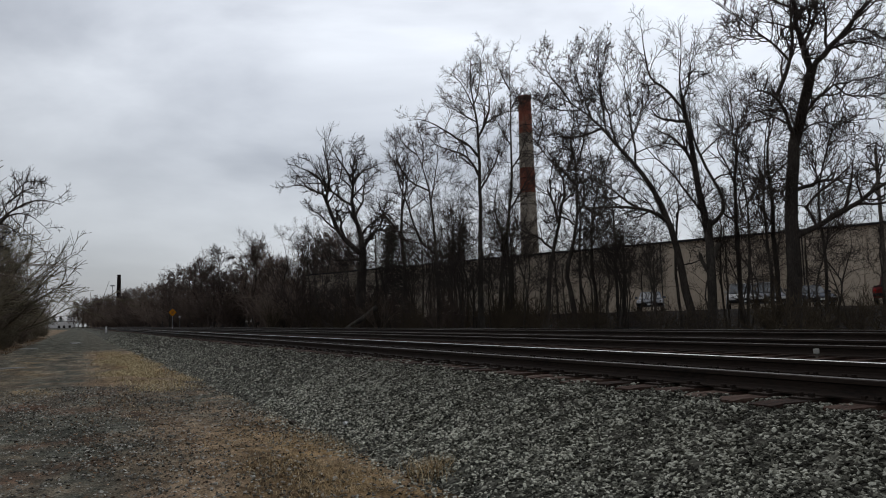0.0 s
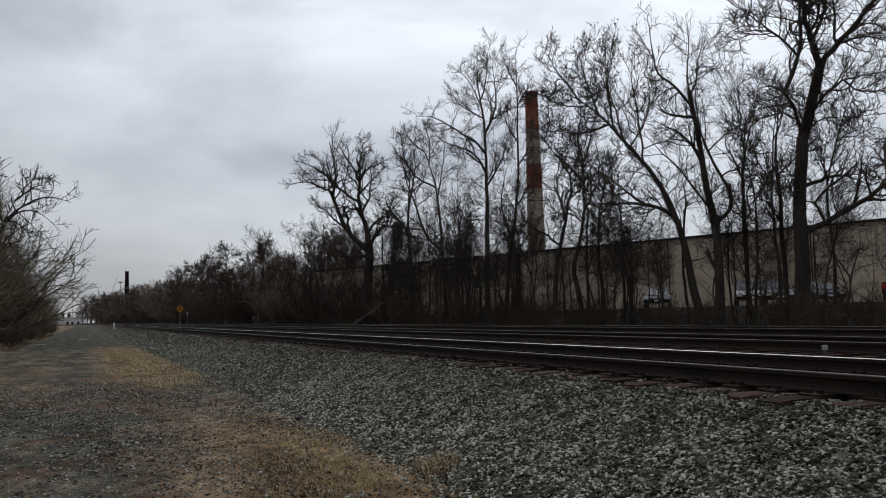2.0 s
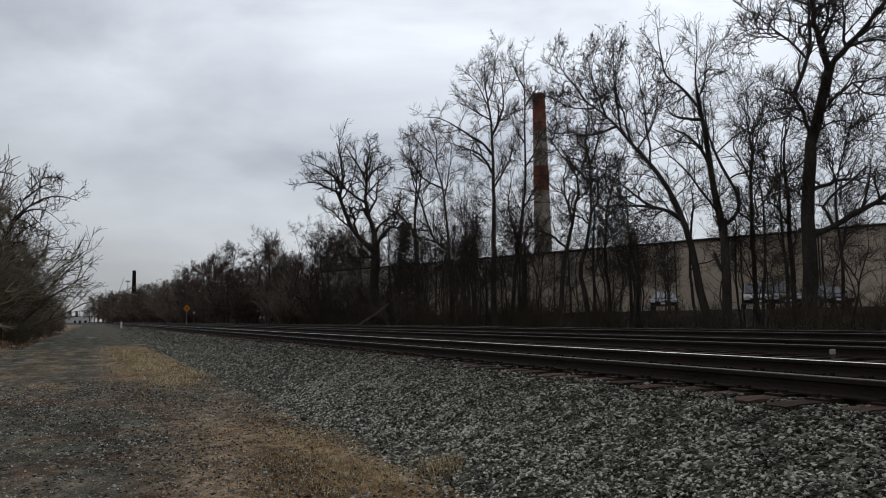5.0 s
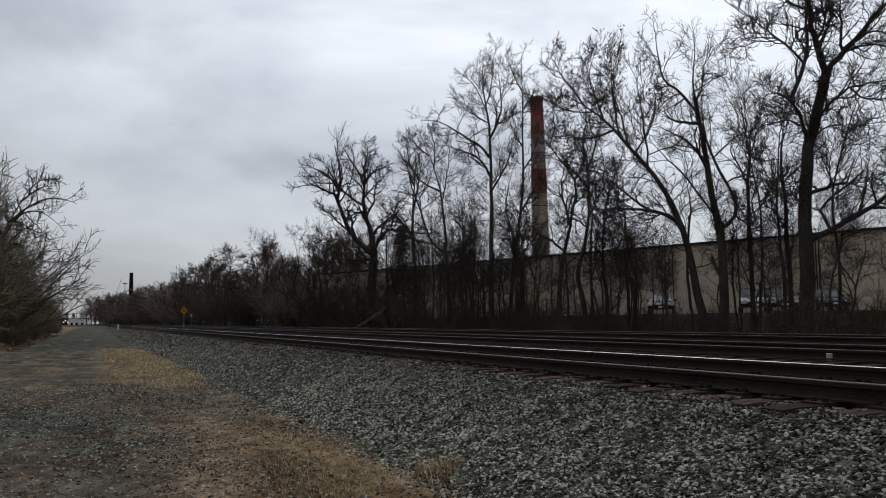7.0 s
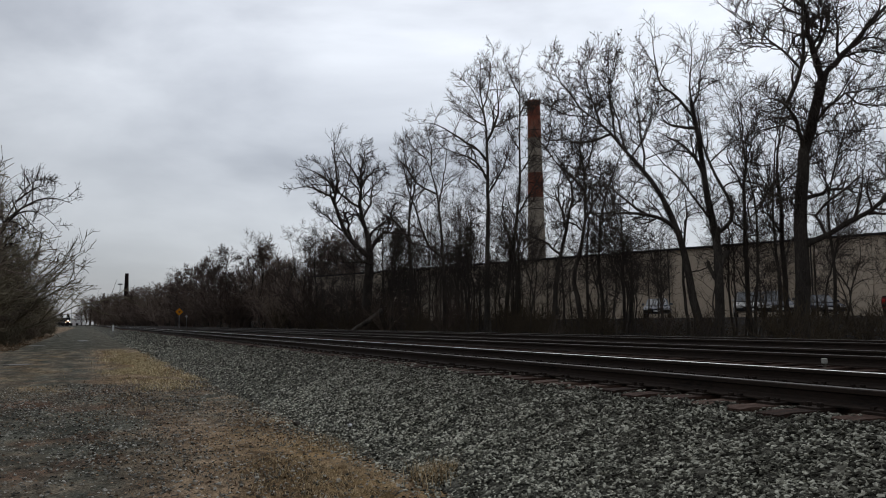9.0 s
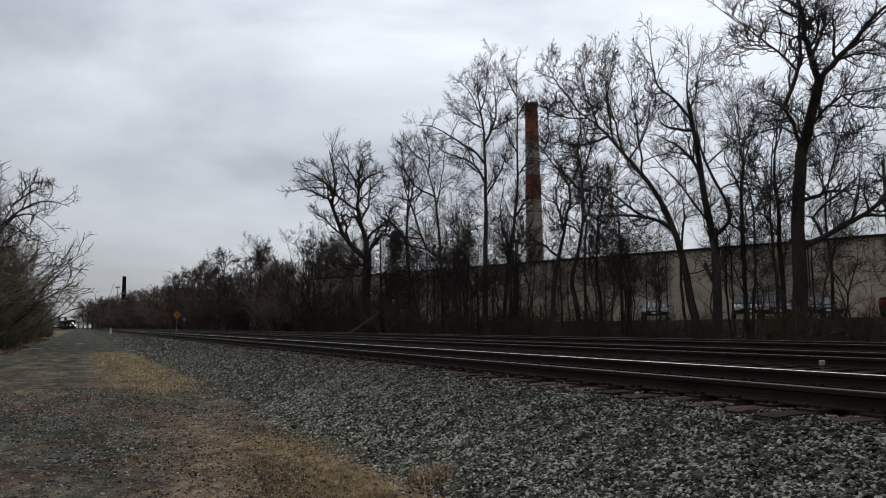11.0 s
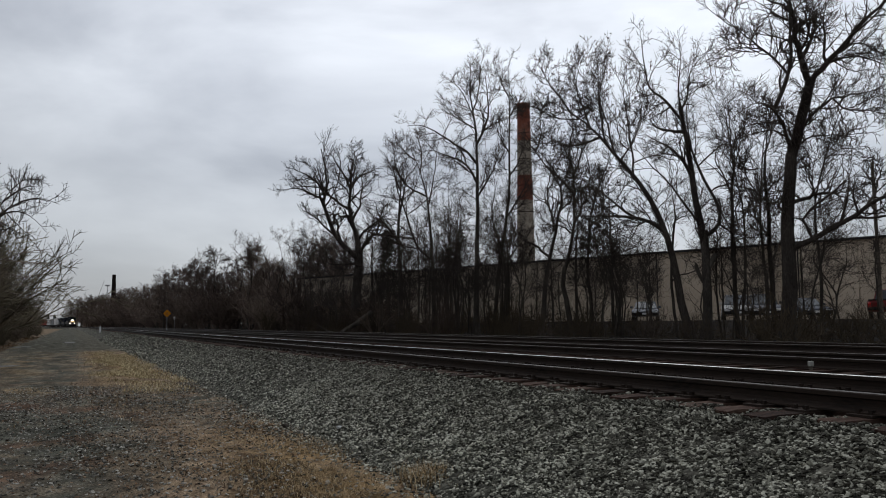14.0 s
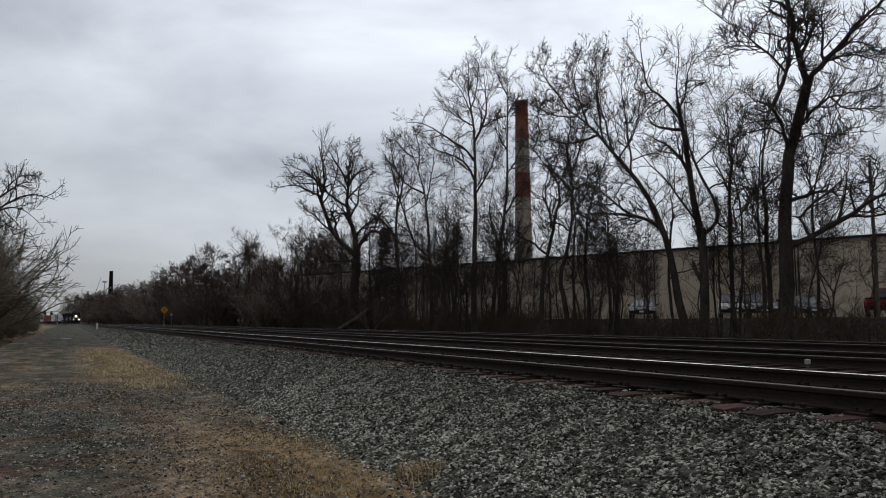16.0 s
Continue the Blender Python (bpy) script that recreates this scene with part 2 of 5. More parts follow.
    colour = mix_of(maths("MULTIPLY", band(-2.0, -0.9, 0.4), maths("MULTIPLY", above(patches, 0.42, 0.6), 0.55)), colour, straw)
    along = maths("MULTIPLY_ADD", noise_of(0.6, 5), 6.0, sep.outputs["Y"])
    grown = maths("MAXIMUM", above(along, 15.0, 11.0), maths("MULTIPLY", above(along, 20.0, 24.0), above(along, 50.0, 43.0)))
    colour = mix_of(maths("MULTIPLY", band(1.0, 3.4, 0.5), maths("MULTIPLY", grown, above(patches, 0.36, 0.55))), colour, straw)
    far_gravel = maths("MULTIPLY", above(along, 47.0, 54.0), band(-3.6, 6.0, 0.6))
    colour = mix_of(maths("MULTIPLY", far_gravel, 0.9), colour, gravel)
    worn = maths("MULTIPLY", band(-1.7, 0.6, 0.35), maths("MULTIPLY", above(along, 10.0, 12.5), above(along, 19.0, 16.0)))
    colour = mix_of(maths("MULTIPLY", worn, above(noise_of(0.8, 6), 0.3, 0.5)), colour, gravel)
    between = maths("MULTIPLY", band(0.3, 3.2, 0.4), maths("MULTIPLY", above(along, 13.5, 16.0), above(along, 23.0, 20.0)))
    colour = mix_of(maths("MULTIPLY", between, above(noise_of(1.3, 6), 0.36, 0.62)), colour, gravel)
    russet = ramp_of(grit, [(0.42, (0.035, 0.021, 0.014)), (0.6, (0.24, 0.145, 0.095)), (0.5, (0.105, 0.063, 0.042))])
    colour = mix_of(maths("MULTIPLY", band(-1.2, 1.3, 0.5), maths("MULTIPLY", above(along, 26.0, 20.0), above(noise_of(0.55, 7, (1.0, 0.8, 1)), 0.52, 0.62))), colour, russet)
    colour = mix_of(maths("MULTIPLY", band(-9.5, -4.0, 0.5), maths("MULTIPLY", above(patches, 0.4, 0.6), 0.3)), colour, straw)
    colour = mix_of(band(15.8, 38.0, 0.6), colour, shaded_litter)
    k.new(colour, b.inputs["Base Color"])
    bp = n.new("ShaderNodeBump")
    bp.inputs["Strength"].default_value, bp.inputs["Distance"].default_value = 1.0, 0.06
    k.new(grit, bp.inputs["Height"])
    k.new(bp.outputs["Normal"], b.inputs["Normal"])
    return m


def ballast_material():
    """Crushed stone seen as cells, for the bed below and beyond the single stones."""
    m = bpy.data.materials.new("ballast_bed")
    m.use_nodes = True
    n, k = m.node_tree.nodes, m.node_tree.links
    b = n["Principled BSDF"]
    b.inputs["Roughness"].default_value, b.inputs["Specular IOR Level"].default_value = 0.95, 0.05
    co, v, r, d = n.new("ShaderNodeTexCoord"), n.new("ShaderNodeTexVoronoi"), n.new("ShaderNodeValToRGB"), n.new("ShaderNodeTexVoronoi")
    for t in (v, d):
        t.inputs["Scale"].default_value = 21
        k.new(co.outputs["Object"], t.inputs["Vector"])
    sep = n.new("ShaderNodeSeparateColor")
    k.new(v.outputs["Color"], sep.inputs["Color"])
    # darker than the loose stones: shade of the gaps is put into these tones
    e = r.color_ramp.elements
    for i, (p, c) in enumerate([(0.0, 0.03), (1.0, 0.36), (0.5, 0.085), (0.85, 0.17)]):
        el = e[i] if i < 2 else e.new(p)
        el.position, el.color = p, (c, c * 0.97, c * 0.8, 1)
    k.new(sep.outputs["Red"], r.inputs["Fac"])
    rail_dust(n, k, co, r.outputs["Color"], b)
    bp = n.new("ShaderNodeBump")
    bp.invert = True
    bp.inputs["Strength"].default_value, bp.inputs["Distance"].default_value = 0.9, 0.05
    k.new(d.outputs["Distance"], bp.inputs["Height"])
    k.new(bp.outputs["Normal"], b.inputs["Normal"])
    return m


GROUND, BALLAST = ground_material(), ballast_material()


# ---- mesh helpers ----
def mesh_from(name, verts, faces, mat, smooth=False):
    me = bpy.data.meshes.new(name)
    me.from_pydata([tuple(v) for v in verts], [], faces)
    me.materials.append(mat)
    if smooth:
        me.polygons.foreach_set("use_smooth", [True] * len(me.polygons))
    me.update()
    return me


def part(name, bm, mat, parent, label="", bevel=0.0):
    """Links a bmesh as one mesh object under a thing or a part."""
    if bevel:
        bmesh.ops.bevel(bm, geom=bm.edges[:], offset=bevel, segments=1, affect="EDGES")
    me = bpy.data.meshes.new(name)
    bm.to_mesh(me)
    bm.free()
    me.materials.append(mat)
    ob = new(name, me)
    ob.parent = parent
    return tagged(ob, label) if label else ob


def box(sx, sy, sz, x=0, y=0, z=0, bm=None, taper=1.0):
    """A box with its base centre at x, y, z; the top may be narrower."""
    bm = bm or bmesh.new()
    vs = []
    for zz, s in ((0, 1.0), (sz, taper)):
        for a, c in ((-1, -1), (1, -1), (1, 1), (-1, 1)):
            vs.append(bm.verts.new((x + a * sx * s / 2, y + c * sy * s / 2, z + zz)))
    for f in ((3, 2, 1, 0), (4, 5, 6, 7), (0, 1, 5, 4), (1, 2, 6, 5), (2, 3, 7, 6), (3, 0, 4, 7)):
        bm.faces.new([vs[i] for i in f])
    return bm


def rod(p, q, r, r2=None, sides=10, bm=None):
    """A round bar from p to q."""
    bm = bm or bmesh.new()
    p, q = Vector(p), Vector(q)
    m = Matrix.Translation((p + q) / 2) @ (q - p).to_track_quat("Z", "Y").to_matrix().to_4x4()
    bmesh.ops.create_cone(bm, cap_ends=True, segments=sides, radius1=r, radius2=r if r2 is None else r2, depth=(q - p).length, matrix=m)
    return bm


def profile(points, width, axis="x", bm=None):
    """A closed outline, extruded across the axis, centred."""
    bm = bm or bmesh.new()
    rings = []
    for s in (-0.5, 0.5):
        rings.append([bm.verts.new((s * width, a, c) if axis == "x" else (a, s * width, c)) for a, c in points])
    n = len(points)
    for i in range(n):
        bm.faces.new((rings[0][i], rings[0][(i + 1) % n], rings[1][(i + 1) % n], rings[1][i]))
    bm.faces.new(rings[0][::-1])
    bm.faces.new(rings[1])
    bmesh.ops.recalc_face_normals(bm, faces=bm.faces[:])
    return bm


def thing(name, label, category, m=None, group="", kind=""):
    ob = new(name)
    ob.empty_display_size = 0.2
    if m is not None:
        ob.matrix_basis = m
    return tagged(ob, label, category, group, kind)


def tubes(points, radii, sides):
    """Verts and faces of many tubes at once: points (n, k, 3), radii (n, k)."""
    b, k, _ = points.shape
    tan = np.gradient(points, axis=1)
    tan /= np.linalg.norm(tan, axis=2, keepdims=True) + 1e-9
    ref = np.where(np.abs(tan[:, :1, 2:3]) > 0.8, np.array([1.0, 0.13, 0.0]), np.array([0.07, 0.0, 1.0]))
    u = np.cross(tan, np.broadcast_to(ref, tan.shape))
    u /= np.linalg.norm(u, axis=2, keepdims=True) + 1e-9
    w = np.cross(tan, u)
    a = np.arange(sides) * 2 * np.pi / sides
    ring = u[:, :, None] * np.cos(a)[None, None, :, None] + w[:, :, None] * np.sin(a)[None, None, :, None]
    verts = (points[:, :, None] + ring * radii[:, :, None, None]).reshape(-1, 3)
    base = (np.arange(b) * k * sides)[:, None, None] + (np.arange(k - 1) * sides)[None, :, None]
    i, j = np.arange(sides), (np.arange(sides) + 1) % sides
    faces = np.stack([base + i, base + j, base + j + sides, base + i + sides], -1).reshape(-1, 4)
    return verts, faces


def quad_mesh(name, pieces, mat, smooth=True):
    """One mesh of quads from several (verts, faces) arrays."""
    vs, fs, at = [], [], 0
    for v, f in pieces:
        vs.append(v)
        fs.append(f + at)
        at += len(v)
    v, f = np.concatenate(vs).astype(np.float32), np.concatenate(fs).astype(np.int32)
    me = bpy.data.meshes.new(name)
    me.vertices.add(len(v))
    me.vertices.foreach_set("co", v.ravel())
    me.loops.add(f.size)
    me.loops.foreach_set("vertex_index", f.ravel())
    me.polygons.add(len(f))
    me.polygons.foreach_set("loop_start", np.arange(len(f), dtype=np.int32) * f.shape[1])
    me.polygons.foreach_set("use_smooth", np.full(len(f), smooth))
    me.materials.append(mat)
    me.update(calc_edges=True)
    return me


# ---- the lie of the land ----
def step(a, b, v):
    t = np.clip((np.asarray(v, float) - a) / (b - a), 0, 1)
    return t * t * (3 - 2 * t)


def bend(y):
    """How far the railway has swung aside at y: straight, then a wide curve."""
    y = np.asarray(y, float)
    return -np.clip(y - 233, 0, 420) ** 2 / 4400 - np.maximum(y - 653, 0) * 0.1909


def ground_z(x, y):
    s = np.asarray(x, float) - bend(y)
    z = 0.5 * step(3.3, 5.0, s) + 0.08 * step(16, 20, s) + 0.85 * step(29, 36, s) + 0.35 * step(-4.5, -9, s)
    bumps = 0.025 * np.sin(1.7 * x + 0.6 * np.sin(0.9 * np.asarray(y))) * np.sin(0.83 * np.asarray(y) + 0.7 * np.asarray(x))
    return z + bumps * (1 - step(2.0, 3.0, s) * (1 - step(17, 19, s)))


def sheet(name, xs, ys, zf, mat, swing=False):
    gx, gy = np.meshgrid(xs, ys)
    px = gx + (bend(gy) if swing else 0)
    v = np.stack([px, gy, zf(px, gy)], -1).reshape(-1, 3)
    nx = len(xs)
    i = (np.arange(len(ys) - 1)[:, None] * nx + np.arange(nx - 1)[None]).reshape(-1)
    return new(name, quad_mesh(name, [(v, np.stack([i, i + 1, i + nx + 1, i + nx], -1))], mat))


xs = np.concatenate([[-3000, -900, -300, -120, -60], np.arange(-40, 50, 0.75), [60, 90, 150, 300, 900, 3000]])
ys = np.concatenate([[-3000, -800, -200, -80], np.arange(-40, 60, 1.0), np.arange(60, 260, 4), np.arange(260, 1000, 12), [1200, 2000, 3500]])
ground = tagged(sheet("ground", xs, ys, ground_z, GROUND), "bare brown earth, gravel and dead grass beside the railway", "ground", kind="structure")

RAIL_TOP, BED = 0.894, 0.712


def ballast_z(x, y):
    s = np.asarray(x, float) - bend(y)
    z = BED * np.clip((s - 2.7) / 1.55, 0, 1)
    z = np.where(s > 16.2, BED - 0.14 * step(16.2, 17.6, s), z)
    dip = 0.05 * (np.exp(-((s - 7.85) / 0.5) ** 2) + np.exp(-((s - 12.1) / 0.6) ** 2))
    rough = 0.018 * np.sin(9.1 * s + 2 * np.sin(3.3 * np.asarray(y))) * np.sin(7.3 * np.asarray(y) + 1.9 * s)
    return z - dip + rough - 0.02


bed_x = np.concatenate([np.arange(2.2, 4.6, 0.1), np.arange(4.7, 17.8, 0.3)])
bed_y = np.concatenate([np.arange(-30, 40, 0.25), np.arange(40, 235, 3), np.arange(235, 1000, 8)])
ballast = tagged(sheet("ballast", bed_x, bed_y, lambda x, y: np.maximum(ballast_z(x, y), ground_z(x, y) - 0.01), BALLAST, swing=True),
                 "grey crushed stone ballast bed under the railway tracks", "ballast", kind="structure")


# ---- railway tracks ----
RAIL_OUTLINE = [(-0.075, 0), (-0.075, 0.012), (-0.02, 0.03), (-0.009, 0.05), (-0.009, 0.092), (-0.035, 0.104), (-0.036, 0.132),
                (-0.028, 0.140), (0.028, 0.140), (0.036, 0.132), (0.035, 0.104), (0.009, 0.092), (0.009, 0.05), (0.02, 0.03), (0.075, 0.012), (0.075, 0)]
RAIL_Y = np.concatenate([np.arange(-60, 233, 12.0), np.arange(233, 1000, 6.0)])


def rail_part(side, parent, head):
    """One rail, with a worn running surface laid on its head."""
    def sweep(outline, z0):
        o = np.array(outline)
        k = len(o)
        v = np.stack([np.stack([side + bend(y) + o[:, 0], np.full(k, y), z0 + o[:, 1]], -1) for y in RAIL_Y]).reshape(-1, 3)
        i, j = np.arange(k), (np.arange(k) + 1) % k
        base = (np.arange(len(RAIL_Y) - 1) * k)[:, None]
        return v, np.stack([base + i, base + j, base + j + k, base + i + k], -1).reshape(-1, 4)
    rail = new("rail", quad_mesh("rail", [sweep(RAIL_OUTLINE, RAIL_TOP - 0.142)], RAIL, smooth=False))
    rail.parent = parent
    top = new("running_surface", quad_mesh("running_surface", [sweep([(-0.031, 0), (-0.026, 0.003), (0.026, 0.003), (0.031, 0)], RAIL_TOP - 0.0035)], head, smooth=False))
    top.parent = rail
    tagged(top, "worn bright steel running surface")


def tie_mesh(seed):
    """A weathered wooden tie with split, uneven ends."""
    r = random.Random(seed)
    bm = bmesh.new()
    rings = []
    for i in range(5):
        x = (-1.26, -1.19, 0, 1.19, 1.26)[i]
        end = i in (0, 4)
        w = 0.112 - (0.012 if end else 0) + r.uniform(-0.008, 0.004)
        h = 0.0 - (0.012 if end else 0) + r.uniform(-0.008, 0.004)
        xo = x + (r.uniform(-0.07, 0.07) if end else 0)
        rings.append([bm.verts.new((xo, -w, -0.17)), bm.verts.new((xo, w, -0.17)), bm.verts.new((xo, w, h)), bm.verts.new((xo, -w, h))])
    for a, c in zip(rings, rings[1:]):
        for j in range(4):
            bm.faces.new((a[j], a[(j + 1) % 4], c[(j + 1) % 4], c[j]))
    bm.faces.new(rings[0][::-1])
    bm.faces.new(rings[-1])
    bmesh.ops.recalc_face_normals(bm, faces=bm.faces[:])
    me = bpy.data.meshes.new("tie")
    bm.to_mesh(me)
    bm.free()
    me.materials.append(TIE)
    return me


TIES = [tie_mesh(s) for s in range(6)]


def spike_plate_mesh():
    """A rusty tie plate with four spike heads."""
    bm = box(0.36, 0.19, 0.016)
    for x in (-0.11, 0.11):
        for y in (-0.05, 0.05):
            box(0.035, 0.03, 0.03, x, y, 0.016, bm)
    me = bpy.data.meshes.new("tie_plate")
    bm.to_mesh(me)
    bm.free()
    me.materials.append(RAIL)
    return me


PLATE = spike_plate_mesh()


def railway_track(centre, label, head, near, pitch):
    track = thing("railway_track", label, "railway track", group="parallel railway tracks")
    for s in (-0.7525, 0.7525):
        rail_part(centre + s, track, RAIL_DULL if s < 0 else head)
    r = random.Random(int(centre * 10))
    y, count = -12.0, 0
    top = RAIL_TOP - 0.142 - 0.016
    rest = []
    while y < 240:
        m = pose(centre + bend(y) + r.uniform(-0.06, 0.06), y + r.uniform(-0.03, 0.03), top, 0, 0, r.uniform(-1.5, 1.5))
        if near and 0 < y < 60:
            tie = new("tie", TIES[count % 6])
            tie.parent, tie.matrix_basis = track, m
            for s in (-0.7525, 0.7525):
                plate = new("tie_plate", PLATE)
                plate.parent, plate.matrix_basis = tie, pose(s, 0, 0.001)
        else:
            me = TIES[count % 6]
            rest.append((np.array([m @ v.co for v in me.vertices]), np.array([list(p.vertices) for p in me.polygons if len(p.vertices) == 4])))
        y += pitch
        count += 1
    far = new("distant_tie", quad_mesh("distant_tie", rest, TIE, smooth=False))
    far.parent = track
    tagged(far, "weathered wooden ties", kind="stuff")


railway_track(5.75, "main line track with bright worn rails on wooden ties", RAIL_HEAD, True, 0.42)
railway_track(9.9, "second main line track with dull rails on wooden ties", RAIL_DULL, False, 0.5)
railway_track(14.5, "little-used siding track with rusty rails beside the trees", RAIL_DULL, False, 0.5)


# ---- buildings and chimneys ----
def along(x0, y0, x1, y1):
    """A pose at (x0, y0) whose x axis points to (x1, y1), and the length."""
    a = math.degrees(math.atan2(y1 - y0, x1 - x0))
    return a, math.hypot(x1 - x0, y1 - y0)


def industrial_building(name, label, x0, y0, x1, y1, base, height, deep, panels):
    """A long low hall: wall panels between piers, a dark roof with an overhanging edge."""
    a, length = along(x0, y0, x1, y1)
    hall = thing(name, label, "industrial building", pose(x0, y0, base, 0, 0, a))
    part("wall_core", box(length, deep, height + 0.48, length / 2, -deep / 2 - 0.12, -0.6), WALL, hall)
    step_x = length / panels
    for i in range(panels):
        part("wall_panel", box(step_x - 0.05, 0.12, height + 0.19, (i + 0.5) * step_x, -0.058, -0.3), WALL, hall, bevel=0.02)
        if i % 3 == 0:
            part("downpipe", rod((i * step_x + 0.3, 0.06, 0), (i * step_x + 0.3, 0.06, height - 0.1), 0.05, sides=6), ROOF, hall)
    part("roof", box(length + 0.6, deep + 0.6, 0.14, length / 2, -deep / 2, height - 0.1), ROOF, hall, "flat dark roof with a metal edge")
    part("fascia", box(length + 0.7, 0.05, 0.17, length / 2, 0.33, height - 0.12), ROOF, hall)
    for i in range(3):
        part("roof_vent", box(1.2, 1.2, 0.7, length * (0.2 + 0.27 * i), -deep * 0.75, height + 0.12), STEEL, hall, bevel=0.05)
    return hall


# wall faces the railway: its outer side is +y in its own space
industrial_building("warehouse", "long tan industrial warehouse with a dark flat roof edge", 66.0, 8.5, 28.2, 103.0, 1.42, 6.2, 36, 25)


def brick_chimney(name, label, x, y, z, height, r_top, r_base, bands, mats):
    """A tapering round stack in courses of brick, with a crown ring."""
    stack = thing(name, label, "chimney", pose(x, y, z))
    at = 0.0
    for frac, mat, tag in bands:
        top = at + frac * height
        bm = bmesh.new()
        n = max(2, int((top - at) / 1.2))
        rings = []
        for i in range(n + 1):
            h = at + (top - at) * i / n
            r = r_base + (r_top - r_base) * h / height
            rings.append([bm.verts.new((math.cos(q * math.pi / 16) * r, math.sin(q * math.pi / 16) * r, h)) for q in range(32)])
        for a, c in zip(rings, rings[1:]):
            for q in range(32):
                bm.faces.new((a[q], a[(q + 1) % 32], c[(q + 1) % 32], c[q]))
        part("shaft", bm, mat, stack, tag)
        at = top
    for r, h0, h1 in ((r_top * 1.07, height - 0.75, height), (r_top * 1.05, height - 2.4, height - 2.15)):
        part("crown_ring", rod((0, 0, h0), (0, 0, h1), r, sides=32), mats[0], stack)
    part("flue_opening", rod((0, 0, height - 0.2), (0, 0, height + 0.005), r_top * 0.75, sides=24), DARK, stack)
    for h in (0.35, 0.5, 0.62, 0.74, 0.86):
        r = r_base + (r_top - r_base) * h
        part("iron_band", rod((0, 0, h * height), (0, 0, h * height + 0.12), r + 0.02, sides=32), RAIL, stack)
    return stack


brick_chimney("chimney", "tall round red and pale brick factory chimney, weathered", 73.4, 117.4, 1.0, 40.3, 1.13, 1.8,
              [(0.555, BRICK_PALE, "pale buff brick shaft"), (0.113, BRICK, "red brick shaft"), (0.158, BRICK_PALE, "pale buff brick shaft"), (0.174, BRICK, "red brick shaft")], [BRICK])
brick_chimney("far_chimney", "dark sooty brick chimney far beyond the trees", 21.4, 478.0, 0.0, 30.6, 0.95, 1.75, [(1.0, BRICK_DARK, "")], [BRICK_DARK])


# ---- bare trees ----
TURN = radians(26)
RIGHT, AWAY = np.array([math.cos(TURN), -math.sin(TURN), 0]), np.array([math.sin(TURN), math.cos(TURN), 0])
UP = np.array([0, 0, 1.0])


def unit(v):
    return v / (np.linalg.norm(v, axis=-1, keepdims=True) + 1e-9)


def shoots(rng, start, heading, length, k, wobble, lift):
    """Crooked polylines: start and heading (n, 3), length (n,)."""
    n = len(start)
    w = np.cumsum(rng.normal(0, wobble, (n, k, 3)), axis=1)
    d = unit(heading[:, None] + w + UP * lift * np.linspace(0, 1, k)[None, :, None])
    p = np.cumsum(d * (length / k)[:, None, None], axis=1) + start[:, None]
    return np.concatenate([start[:, None], p], axis=1)


def offspring(rng, pts, rad, count, lo, angle, ratio, k, wobble, lift, thin, least, end_r):
    """Side shoots along every polyline of pts."""
    n, m, _ = pts.shape
    f = np.clip(lo + (1 - lo) * (np.arange(count)[None] + rng.uniform(0, 1, (n, count))) / count, 0, 0.995)
    i = np.minimum((f * (m - 1)).astype(int), m - 2)
    t = f * (m - 1) - i
    rows = np.arange(n)[:, None]
    a, b = pts[rows, i], pts[rows, i + 1]
    base = a + (b - a) * t[..., None]
    tan = unit(b - a)
    side = unit(np.cross(tan, rng.normal(0, 1, tan.shape)))
    ang = np.radians(angle) * rng.uniform(0.7, 1.25, (n, count))[..., None]
    head = unit(tan * np.cos(ang) + side * np.sin(ang) + UP * 0.12)
    span = np.linalg.norm(np.diff(pts, axis=1), axis=2).sum(1)[:, None]
    length = np.maximum(span * ratio * (1.12 - 0.62 * f) * rng.uniform(0.6, 1.25, (n, count)), least)
    r0 = np.minimum((rad[rows, i] * (1 - t) + rad[rows, i + 1] * t) * thin, length * 0.03)
    p = shoots(rng, base.reshape(-1, 3), head.reshape(-1, 3), length.reshape(-1), k, wobble, lift)
    r0 = np.maximum(r0.reshape(-1), end_r * 1.2)
    r = r0[:, None] + (end_r - r0)[:, None] * np.linspace(0, 1, k + 1)[None] ** 1.1
    return p, r


def smooth_way(way, k):
    """A trunk's line through a few bends, k + 1 points."""
    w = np.array(way, float)
    h = np.linspace(0, 1, k + 1)
    s = np.linspace(0, 1, len(w))
    out = np.stack([np.interp(h, s, w[:, j]) for j in range(w.shape[1])], -1)
    out[1:-1] = (out[:-2] + 2 * out[1:-1] + out[2:]) / 4
    return out


